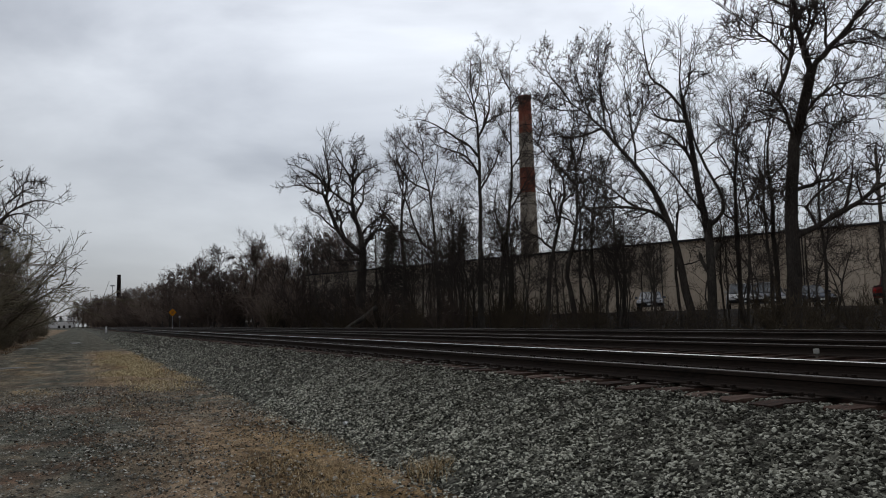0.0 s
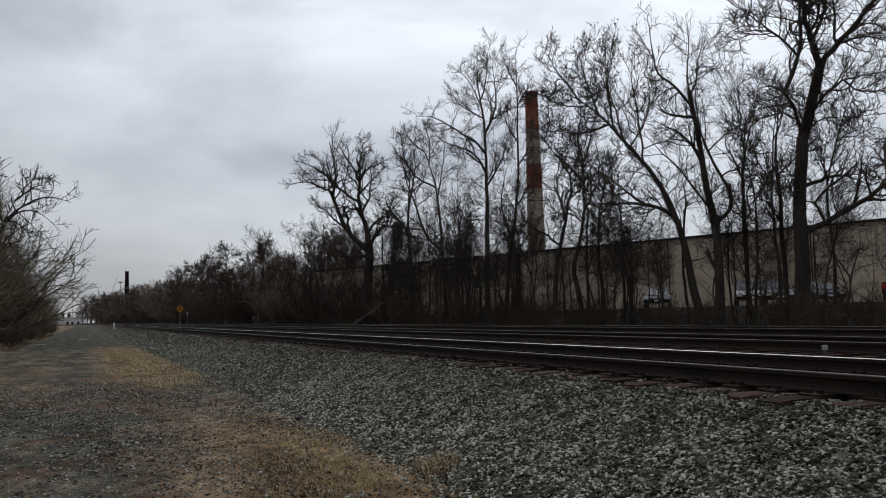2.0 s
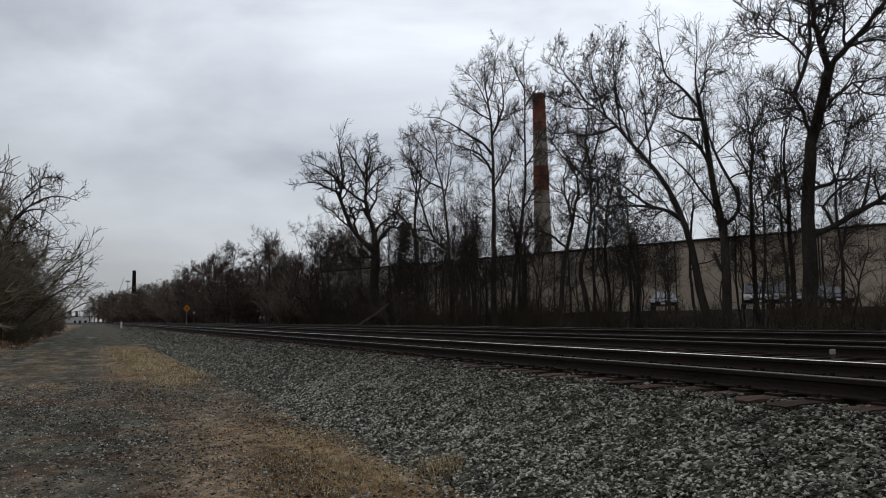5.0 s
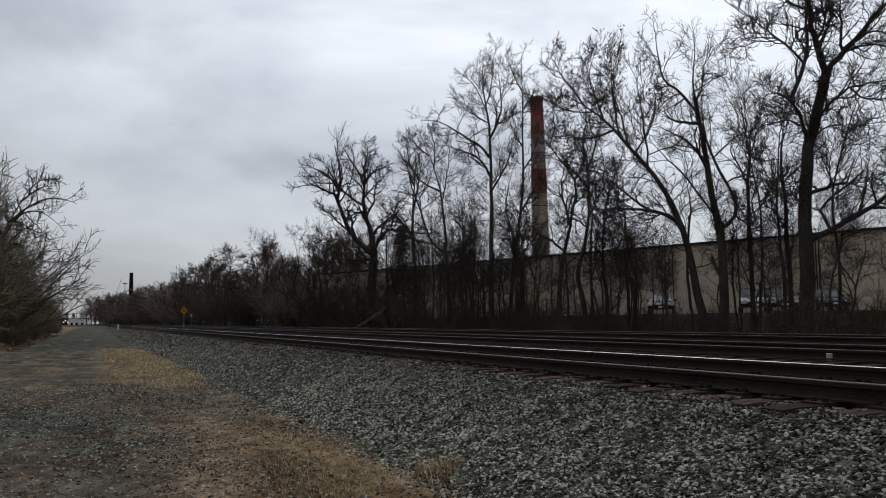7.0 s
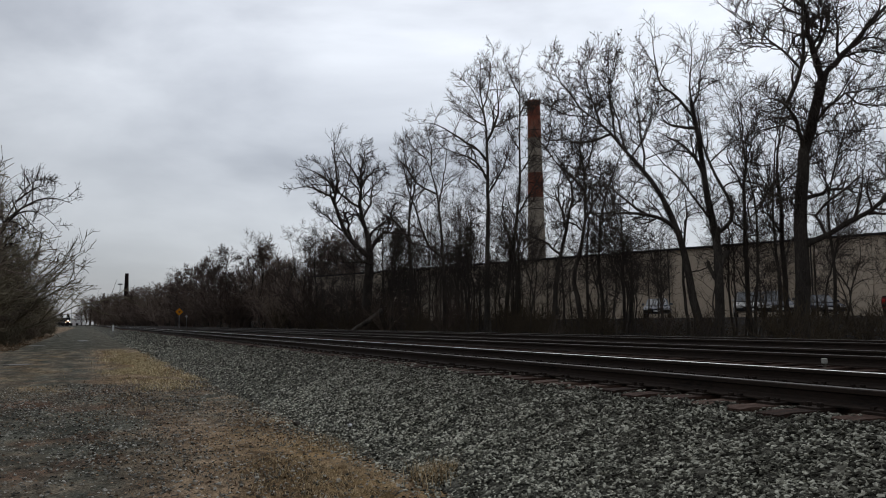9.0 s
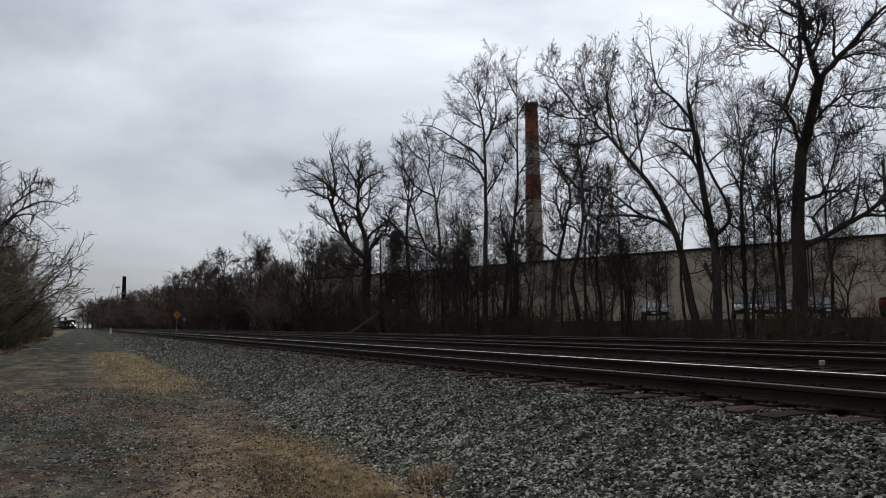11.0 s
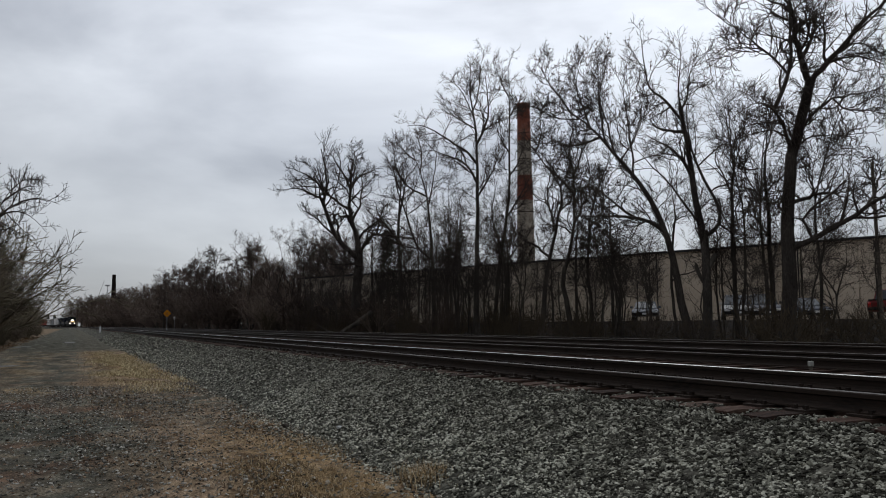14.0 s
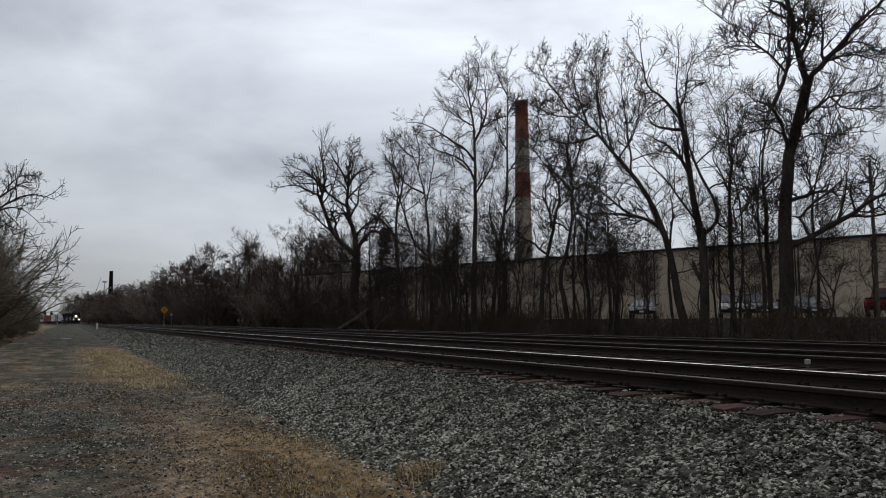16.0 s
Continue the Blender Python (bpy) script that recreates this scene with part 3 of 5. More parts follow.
def bare_tree_meshes(seed, height, radius, way, limbs, dense=(7, 6, 4), wild=1.0, top=0.35, scatter=5, bark=None, twig=None, twig_r=0.0068, lift=0.3, segs=(6, 4, 2), split=True):
    """Trunk, limb and crown meshes. way: bends as (aside, height) in shares of the height; limbs: (share of the trunk, degrees aside, share of the height, radius share)."""
    rng = np.random.default_rng(seed)
    w = smooth_way(way, 14)
    trunk = w[:, :1] * height * RIGHT + w[:, 1:2] * height * UP + np.cumsum(rng.normal(0, 0.003 * height * wild, (15, 1)), axis=0) * AWAY
    trunk += np.concatenate([np.zeros((1, 3)), np.cumsum(rng.normal(0, 0.0025 * height * wild, (14, 3)), axis=0)])
    h = np.linspace(0, 1, 15)
    t_rad = radius * (top + (1 - top) * (1 - h) ** 0.9) * np.where(h < 0.08, 1.3 - 4 * h, 1.0)
    t_rad[-6:] *= np.array([0.85, 0.7, 0.52, 0.36, 0.2, 0.06])
    p_list, h_list, l_list, r_list = [], [], [], []
    spec = list(limbs)
    for j in range(scatter):
        spec.append((rng.uniform(0.35, 0.95), rng.uniform(-65, 65), rng.uniform(0.16, 0.34), rng.uniform(0.15, 0.3)))
    for share, aside, long, thick in spec:
        i = min(int(share * 14), 13)
        f = share * 14 - i
        p_list.append(trunk[i] * (1 - f) + trunk[i + 1] * f)
        a = math.radians(aside)
        h_list.append(RIGHT * math.sin(a) + UP * math.cos(a) + AWAY * rng.normal(0, 0.35))
        l_list.append(long * height)
        r_list.append(min(thick * radius, 0.8 * (t_rad[i] * (1 - f) + t_rad[i + 1] * f)))
    p1 = shoots(rng, np.array(p_list), unit(np.array(h_list)), np.array(l_list), 11, 0.2 * wild, lift)
    r0 = np.array(r_list)
    r1 = np.maximum(r0[:, None] * (1 - np.linspace(0, 1, 12)[None] ** 1.1), twig_r * 1.3)
    main = np.concatenate([np.concatenate([trunk[3:], trunk[-1:] + 0.02])[None, :12], p1])
    main_r = np.concatenate([np.concatenate([t_rad[3:], t_rad[-1:]])[None, :12] * 0.6, r1])
    p2, r2 = offspring(rng, main, main_r, dense[0], 0.18, 48, 0.5, segs[0], 0.24 * wild, lift, 0.62, 0.9, twig_r * 1.6)
    p3, r3 = offspring(rng, p2, r2, dense[1], 0.15, 46, 0.5, segs[1], 0.24 * wild, 0.2, 0.62, 0.5, twig_r * 1.2)
    p4, r4 = offspring(rng, p3, r3, dense[2], 0.1, 44, 0.6, segs[2], 0.22, 0.15, 0.7, 0.3, twig_r * 0.8)
    fine = [tubes(p2, r2, 4), tubes(p3, r3, 3), tubes(p4, r4, 3)]
    stem = quad_mesh("trunk", [tubes(trunk[None], t_rad[None], 10)], bark or BARK)
    arms = []
    if split:
        arms = [quad_mesh("limb", [tubes(p1[i:i + 1], r1[i:i + 1], 7)], bark or BARK) for i in range(len(p1))]
    else:
        fine.append(tubes(p1, r1, 5))
    crown = quad_mesh("crown", fine, twig or TWIG)
    return stem, arms, crown


def course(rng, start, headings, length, away, wobble, k=14):
    """A crooked line that follows headings in degrees from upright, across the belt."""
    n = len(headings)
    h = np.interp((np.arange(k) + 0.5) / k, (np.arange(n) + 0.5) / n, np.radians(headings)) + rng.normal(0, wobble, k)
    a = away + np.cumsum(rng.normal(0, 0.07, k))
    d = np.sin(h)[:, None] * RIGHT + np.cos(h)[:, None] * UP + a[:, None] * AWAY
    return np.concatenate([start[None], start + np.cumsum(d * length / k, axis=0)])


def trained_tree(seed, headings, length, radius, limbs, wild=1.0, dense=(10, 8, 5), taper=0.9, bark=None, twig=None, twig_r=0.008, stubs=(), leaves=0, bare=0.35):
    """Trunk, limb and crown meshes of one tree. limbs: (what it grows from, share of its length, headings, metres, radius); 0 is the trunk, then the limbs in order. stubs: broken ends on the trunk as (share, heading, metres, radius)."""
    rng = np.random.default_rng(seed)
    lines = [course(rng, np.zeros(3), headings, length, 0.0, 0.03 * wild)]
    s = np.linspace(0, 1, 15)
    rads = [radius * (1 - taper * s) * np.where(s < 0.08, 1.35 - 4.4 * s, 1.0)]
    for origin, share, turns, long, thick in limbs:
        i = min(int(share * 14), 13)
        f = share * 14 - i
        base = lines[origin][i] * (1 - f) + lines[origin][i + 1] * f
        lines.append(course(rng, base, turns, long, rng.normal(0, 0.25), 0.085 * wild))
        rads.append(np.maximum(thick * (1 - 0.85 * s ** 1.1), twig_r * 1.4) * rng.uniform(0.93, 1.07, 15))
    crooks = np.linspace(bare, 1.0, 15) * 14
    low = np.minimum(crooks.astype(int), 13)
    upper = lines[0][low] + (lines[0][low + 1] - lines[0][low]) * (crooks - low)[:, None]
    side = 0.5, 9, 0.22 * wild ** 0.5, 0.3, 0.66
    p2, r2 = offspring(rng, np.stack(lines[1:]), np.stack(rads[1:]), dense[0], 0.12, 48, *side, 1.0, twig_r * 1.4)
    pt, rt = offspring(rng, upper[None], np.full((1, 15), radius * 0.22), dense[0] * 2, 0.0, 50, 0.2, *side[1:], 0.9, twig_r * 1.4)
    p2, r2 = np.concatenate([p2, pt]), np.concatenate([r2, rt])
    p3, r3 = offspring(rng, p2, r2, dense[1], 0.15, 44, 0.5, 5, 0.2 * wild ** 0.5, 0.25, 0.64, 0.5, twig_r * 1.05)
    p4, r4 = offspring(rng, p3, r3, dense[2], 0.15, 40, 0.55, 2, 0.15, 0.15, 0.7, 0.3, twig_r * 0.75)
    stem = quad_mesh("trunk", [tubes(lines[0][None], rads[0][None], 12)], bark or BARK)
    arms = [quad_mesh("limb", [tubes(p[None], r[None], 8)], bark or BARK) for p, r in zip(lines[1:], rads[1:])]
    for share, aside, long, thick in stubs:
        i = int(share * 14)
        p = course(rng, lines[0][i], (aside, aside * 0.6), long, 0.1, 0.06)
        arms.append(quad_mesh("broken_stub", [tubes(p[None], np.concatenate([np.full(13, thick), [thick * 0.5, thick * 0.08]])[None], 8)], bark or BARK))
    if leaves:
        tip = p4.reshape(-1, 3)[rng.integers(0, p4.shape[0] * p4.shape[1], leaves)]
        u, w = unit(rng.normal(0, 1, (leaves, 3))) * 0.06, unit(rng.normal(0, 1, (leaves, 3))) * 0.045
        v = np.stack([tip, tip + u + w, tip + 2 * u, tip + u - w], 1).reshape(-1, 3)
        arms.append(quad_mesh("dead_leaves", [(v, np.arange(leaves * 4).reshape(-1, 4))], TWIG, smooth=False))
    return stem, arms, quad_mesh("crown", [tubes(p2, r2, 4), tubes(p3, r3, 3), tubes(p4, r4, 3)], twig or TWIG)


def plant(name, label, meshes, x, y, turn=0.0, scale=1.0, group="", sink=0.12, category="tree"):
    tree = thing(name, label, category, pose(x, y, float(ground_z(x, y)) - sink, 0, 0, turn) @ Matrix.Scale(scale, 4), group)
    stem, arms, fine = meshes
    for nm, me in [("trunk", stem)] + [(m.name.split(".")[0], m) for m in arms] + [("crown", fine)]:
        ob = new(nm, me)
        ob.parent = tree
        if nm == "dead_leaves":
            tagged(ob, "few curled brown leaves still hanging", kind="stuff")
    return tree


BELT = "bare trees between the railway and the warehouse"
# the trees of the belt, each with its own trunk and limbs
plant("bare_maple", "large bare tree with a thick trunk and long low limb", trained_tree(
    11, (3, 3, 3, 4, 10, 7), 10.4, 0.305, [
        (0, 0.35, (54, 63, 53, 44, 61, 63, 51), 5.5, 0.131),
        (0, 0.53, (63, 64, 83, 110, 100), 3.4, 0.087),
        (0, 0.72, (-39, -26, -32, -44, -81, -106), 3.1, 0.098),
        (3, 0.62, (19, 5, 1, 0, -4), 5.4, 0.087),
        (4, 0.27, (-35, -48, -46, -55, -71), 3.9, 0.055),
        (5, 0.35, (-91, -98, -107), 1.5, 0.033),
        (0, 0.98, (-12, -10, -6, -5, -5), 5.4, 0.142),
        (7, 0.20, (32, 20, 29), 2.9, 0.076),
        (0, 0.98, (33, 38, 43, 47, 50), 5.2, 0.12),
        (0, 0.82, (52, 54, 77, 84), 3.5, 0.076),
        (9, 0.15, (60, 94, 122), 2.6, 0.055),
        (9, 0.32, (63, 111, 126), 2.6, 0.044),
        (0, 0.75, (53, 87, 106), 2.7, 0.044),
        (1, 0.50, (41, 30, 20), 2.4, 0.065),
        (0, 0.48, (-49, -64, -80), 1.8, 0.044),
        (7, 0.40, (38, 65, 105), 2.5, 0.055),
        (4, 0.50, (43, 19, -3), 2.7, 0.044),
        (10, 0.52, (139, 105, 120), 2.2, 0.044),
    ], wild=2.0, dense=(12, 7, 3), taper=0.42, twig_r=0.0095, bare=0.6), 25.20, 21.31, group=BELT)
plant("broken_tree", "bare tree with a broken snag and thin upright shoots", trained_tree(
    12, (2, 2, 1, -3, -2, -4, -6), 11.1, 0.22, [
        (0, 0.48, (-32, -24, -37, -46, -32), 4.7, 0.061),
        (0, 0.68, (-28, -31, -45, -70, -56), 3.0, 0.098),
        (0, 0.88, (-82, -79, -60, -5), 2.1, 0.085),
        (0, 0.93, (-34, -52, -61, -19, -19, -13), 4.5, 0.073),
        (0, 0.98, (-13, 8, -4), 2.9, 0.049),
        (0, 0.98, (25, -1, 16), 2.6, 0.049),
        (0, 0.42, (59, -1, -22, -10, -7, 10, 9), 8.0, 0.098),
        (7, 0.72, (-15, -8, -6), 1.5, 0.049),
    ], bark=BARK_PALE, taper=0.6, dense=(8, 6, 3), stubs=((0.36, 3, 1.1, 0.11), (0.28, -28, 1.3, 0.08), (0.33, 38, 0.9, 0.12))), 25.00, 25.32, group=BELT)
plant("leaning_tree", "bare tree leaning far over with a dense fine crown", trained_tree(
    13, (-6, -10, -18, -29, -35, -32, -51), 13.4, 0.201, [
        (0, 0.38, (-61, -74, -91, -86, -88), 4.1, 0.101),
        (1, 0.37, (-51, -42, -37, -47, -74), 3.7, 0.063),
        (0, 0.60, (2, -9, -6, -9, 10), 5.0, 0.05),
        (0, 0.70, (-4, -11, 7), 4.2, 0.05),
        (0, 0.83, (-16, -12, 17), 3.6, 0.05),
        (0, 0.78, (-112, -84, -82), 2.9, 0.063),
        (0, 0.92, (-38, -33, -26), 2.8, 0.05),
        (0, 0.67, (37, 20, -3), 4.0, 0.05),
        (0, 0.75, (-11, -7, 5), 4.0, 0.05),
        (0, 0.88, (-89, -68, -49), 2.4, 0.038),
    ], dense=(11, 7, 5), leaves=1400), 25.00, 26.46, group=BELT)
plant("bare_tree", "gnarled bare tree with a twisting dark trunk", trained_tree(
    14, (-3, -2, 15, 5, -3, -4), 10.3, 0.168, [
        (0, 0.62, (31, -7, 21), 3.4, 0.076),
        (0, 0.78, (-40, -47, -24), 2.9, 0.092),
        (0, 0.90, (-16, 6, -11), 3.7, 0.061),
        (0, 0.57, (-57, -92, -36), 2.4, 0.061),
        (0, 0.85, (22, -2, 16), 3.6, 0.061),
    ], wild=2.2, dense=(10, 7, 4)), 24.50, 34.80, group=BELT)
plant("bare_tree", "crooked bare tree leaning over its neighbour", trained_tree(
    24, (7, 8, 14, 13, 13, -42, -36), 13.2, 0.17, [
        (0, 0.50, (-25, -10, 9), 3.9, 0.085),
        (0, 0.38, (-41, -59, -40), 3.2, 0.085),
        (0, 0.72, (35, 9, -5), 2.6, 0.068),
        (0, 0.60, (47, 59, 106), 1.7, 0.068),
        (0, 0.92, (23, 8, -5), 2.8, 0.051),
    ], wild=2.2, dense=(10, 7, 4)), 25.50, 39.42, group=BELT)
plant("bare_tree", "slim crooked bare tree with a bent crown", trained_tree(
    25, (1, 1, 0, 4, 7, 25, 16), 11.4, 0.124, [
        (0, 0.55, (43, 7, -8), 3.1, 0.062),
        (0, 0.68, (-22, 9, -13), 3.4, 0.062),
        (0, 0.43, (49, 58, 70), 1.8, 0.047),
    ], wild=1.9, dense=(10, 7, 4)), 26.00, 34.91, group=BELT)
plant("bare_tree", "tall slender bare tree with a fine upright crown", trained_tree(
    15, (2, 2, 2, 1, -1, -10, 3), 20.8, 0.212, [
        (0, 0.53, (-22, -43, -72, -71, -32), 5.1, 0.096),
        (0, 0.60, (-35, -56, -45, -55, -58, -98), 6.4, 0.096),
        (0, 0.67, (27, 17, -7, -5), 5.2, 0.096),
        (3, 0.23, (63, 69, 60), 2.7, 0.058),
        (0, 0.77, (-23, -29, -59), 3.4, 0.058),
        (0, 0.80, (19, 1, 12), 4.2, 0.058),
        (0, 0.73, (-66, -57, -37), 2.9, 0.058),
        (0, 0.48, (33, 28, 9), 3.9, 0.077),
    ], bark=BARK_PALE, wild=0.8, dense=(11, 7, 5)), 25.00, 46.52, group=BELT)
plant("bare_tree", "tall slender bare tree beside its larger neighbour", trained_tree(
    16, (4, 4, 10, 5, 1, 2, -1), 19.2, 0.153, [
        (0, 0.58, (34, 18, 26), 3.5, 0.058),
        (0, 0.80, (25, 33, 46), 2.4, 0.058),
        (0, 0.87, (-24, -22, -9), 2.7, 0.058),
        (0, 0.43, (29, 30, 33), 4.4, 0.077),
        (0, 0.67, (-31, -22, -7), 2.6, 0.058),
    ], wild=0.9, dense=(11, 7, 4)), 26.00, 45.79, group=BELT)
plant("bare_tree", "bare tree with several slim upright stems", trained_tree(
    17, (0, 0, -2, -4, -11, -23), 15.8, 0.173, [
        (0, 0.37, (-45, -13, -20, -5), 7.7, 0.108),
        (0, 0.65, (12, 9, 5), 4.6, 0.065),
        (0, 0.83, (10, -5, -21), 3.4, 0.065),
        (0, 0.90, (-49, -45, -40), 2.5, 0.065),
        (0, 0.70, (-64, -29, -6), 5.0, 0.086),
    ], wild=0.9, dense=(11, 7, 5)), 25.00, 53.45, group=BELT)
plant("bare_tree", "wide-crowned bare tree with crooked forking limbs", trained_tree(
    18, (1, 1, 1), 7.6, 0.504, [
        (0, 0.93, (-50, -40, -24, -16, 14, 0, -15), 11.1, 0.265),
        (1, 0.62, (-25, -49, -68), 3.9, 0.133),
        (1, 0.58, (-55, -64, -87), 4.7, 0.133),
        (0, 1.00, (-1, -25, -6, 0, -9), 8.3, 0.292),
        (4, 0.52, (-57, -52, -30, -26), 6.0, 0.133),
        (4, 0.73, (-22, -31, -26), 4.6, 0.133),
        (4, 0.75, (35, 60, 80), 3.4, 0.133),
        (4, 0.38, (16, 11, -2), 5.4, 0.133),
        (0, 0.98, (25, 41, 129, 161), 5.6, 0.212),
        (0, 0.88, (-92, -90, -92), 2.8, 0.186),
        (9, 0.50, (12, 17, 23), 2.9, 0.106),
        (1, 0.30, (-57, -41, -59), 3.8, 0.106),
        (4, 0.93, (19, 11, -14), 2.5, 0.08),
    ], wild=1.2, dense=(11, 7, 4), twig_r=0.011, taper=0.25), 24.00, 68.74, group=BELT)
plant("bare_tree", "slim dark bare tree beside the great maple", trained_tree(
    33, (1, -1, -5, -1, 3, 11), 9.9, 0.082, [
        (0, 0.63, (-28, -11, -4), 1.7, 0.035),
        (0, 0.80, (32, 18, 11), 1.6, 0.035),
    ], wild=1.0, dense=(10, 7, 4)), 26.50, 23.34, group=BELT)
plant("bare_tree", "thin bare tree with a kinked stem", trained_tree(
    34, (2, 1, -1, -2, -19, 20, 15), 10.7, 0.075, [
        (0, 0.72, (-3, 5, 16), 1.7, 0.037),
        (0, 0.52, (38, 31, 19), 1.5, 0.037),
    ], wild=1.0, dense=(10, 7, 4)), 27.00, 25.20, group=BELT)
plant("bare_tree", "slim bare tree before the end of the warehouse wall", trained_tree(
    35, (0, 0, -6, -1, 11, 13, 16), 10.1, 0.078, [
        (0, 0.57, (-12, -4, 8), 2.0, 0.033),
        (0, 0.73, (52, 63, 80), 1.2, 0.033),
        (0, 0.32, (20, 7, -4), 2.2, 0.044),
    ], wild=1.0, dense=(10, 7, 4)), 27.00, 21.10, group=BELT)
plant("bare_tree", "bare tree with a dark trunk hung with old vines", trained_tree(
    19, (0, -1, -4, 3, 5), 14.6, 0.243, [
        (0, 0.55, (-31, -38, -12), 4.1, 0.146),
        (0, 0.58, (145, 145, 145), 3.0, 0.097),
        (0, 0.72, (19, 13, 5), 4.2, 0.097),
        (0, 0.87, (-25, -15, -5), 3.1, 0.097),
    ], wild=1.3, dense=(11, 7, 4)), 25.50, 61.29, group=BELT)

# a few shapes of bare tree, repeated through the belt
KINDS = [bare_tree_meshes(30 + i, 15.0, 0.12 + 0.025 * (i % 3), [(0, 0), (0.02 * (i - 2), 0.35), (0.03 * (2 - i), 0.7), (0.02 * (i - 3), 1.0)],
                          [(0.3, -40, 0.4, 0.45), (0.4, 38, 0.4, 0.45), (0.55, -25, 0.36, 0.4)], (7, 6, 3), 1.2, 0.3, 6, segs=(5, 3, 1)) for i in range(5)]
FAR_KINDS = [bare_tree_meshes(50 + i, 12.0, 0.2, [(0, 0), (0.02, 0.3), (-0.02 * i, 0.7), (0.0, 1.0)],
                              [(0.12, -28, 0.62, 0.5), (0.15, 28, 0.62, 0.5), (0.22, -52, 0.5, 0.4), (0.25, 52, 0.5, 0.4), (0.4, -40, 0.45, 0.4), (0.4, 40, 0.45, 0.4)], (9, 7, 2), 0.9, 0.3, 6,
                              twig=HAZED_TWIG, twig_r=0.014, lift=0.05, segs=(3, 1, 1), split=False) for i in range(4)]
SAPLINGS = [bare_tree_meshes(60 + i, 7.0, 0.06, [(0, 0), (0.05 * (i - 1), 0.4), (-0.06 * (i - 1), 0.75), (0.05, 1.0)],
                             [(0.25, -30, 0.4, 0.5), (0.4, 30, 0.35, 0.5)], (5, 5, 2), 1.5, 0.4, 6, twig_r=0.006, segs=(4, 2, 1), split=False) for i in range(4)]
rnd = random.Random(5)
for x, y, s in ((28.5, 31.0, 0.62), (29.5, 37.5, 0.66), (29.0, 50.0, 0.85), (28.0, 57.0, 0.85), (27.5, 46.5, 0.72), (29.5, 41.0, 0.72), (27.0, 61.0, 0.78), (24.0, 57.5, 0.6), (27.0, 72.0, 0.8),
                (25.0, 90.0, 0.8), (28.0, 80.0, 0.75), (24.0, 84.0, 0.72), (28.0, 92.0, 0.9), (24.0, 98.0, 0.78), (23.0, 112.0, 0.85)):
    plant("bare_tree", "leafless tree with grey-brown bark in the belt", KINDS[rnd.randrange(5)], x, y, rnd.uniform(0, 360), s, BELT)
for i in range(27):
    x, y = rnd.uniform(24, 30), rnd.uniform(42, 66)
    plant("bare_tree", "young crooked leafless tree in the belt", KINDS[rnd.randrange(5)], x, y, rnd.uniform(0, 360), rnd.uniform(0.4, 0.62), BELT)
for i in range(40):
    y = 104 + 450 * (i / 39) ** 1.2 + rnd.uniform(-4, 4)
    for side in (22.5 + rnd.uniform(-2.5, 2), 31 + rnd.uniform(-4, 6)):
        plant("bare_tree", "distant leafless tree with a reddish-brown crown", FAR_KINDS[rnd.randrange(4)], side + float(bend(y)), y, rnd.uniform(0, 360), rnd.uniform(0.8, 1.1) + 0.0011 * max(y - 180, 0), BELT)
for i in range(26):
    y = rnd.uniform(88, 170)
    plant("bare_tree", "leafless tree in the woods past the warehouse", FAR_KINDS[rnd.randrange(4)], 27 + rnd.uniform(0, 12) + 0.04 * (y - 88), y + 12, rnd.uniform(0, 360), rnd.uniform(0.75, 1.1), BELT)
for i in range(30):
    y = rnd.uniform(560, 680)
    plant("bare_tree", "leafless tree in the far woods beyond the curve", FAR_KINDS[i % 4], y * rnd.uniform(0.014, 0.08), y, rnd.uniform(0, 360), rnd.uniform(1.0, 1.6), "far woods beyond the curve")
for i in range(64):
    y = 17 + 64 * (i / 63) ** 1.1 + rnd.uniform(-1, 1)
    plant("sapling", "thin leafless sapling among the larger trees", SAPLINGS[rnd.randrange(4)], rnd.uniform(21.5, 30), y, rnd.uniform(0, 360), rnd.uniform(0.4, 0.75) if y < 36 else rnd.uniform(0.5, 1.1), "saplings under the trees")
for i in range(14):
    x, y = rnd.uniform(25.5, 29), rnd.uniform(25, 35)
    plant("sapling", "thin leafless sapling beside the parked cars", SAPLINGS[i % 4], x, y, rnd.uniform(0, 360), rnd.uniform(0.6, 0.95), "saplings under the trees")
for i in range(4):
    x = rnd.uniform(25, 33)
    plant("sapling", "thin leafless sapling before the warehouse wall", SAPLINGS[i % 4], x, x / rnd.uniform(1.05, 1.6), rnd.uniform(0, 360), rnd.uniform(0.45, 0.85), "saplings under the trees")
for x, y, turn, size in ((27.5, 25.9, 40.0, 0.8), (28.3, 24.6, 200.0, 0.74)):
    plant("bare_tree", "slender leafless tree between the maple and the broken tree", KINDS[1 + (turn > 90)], x, y, turn, size, BELT)


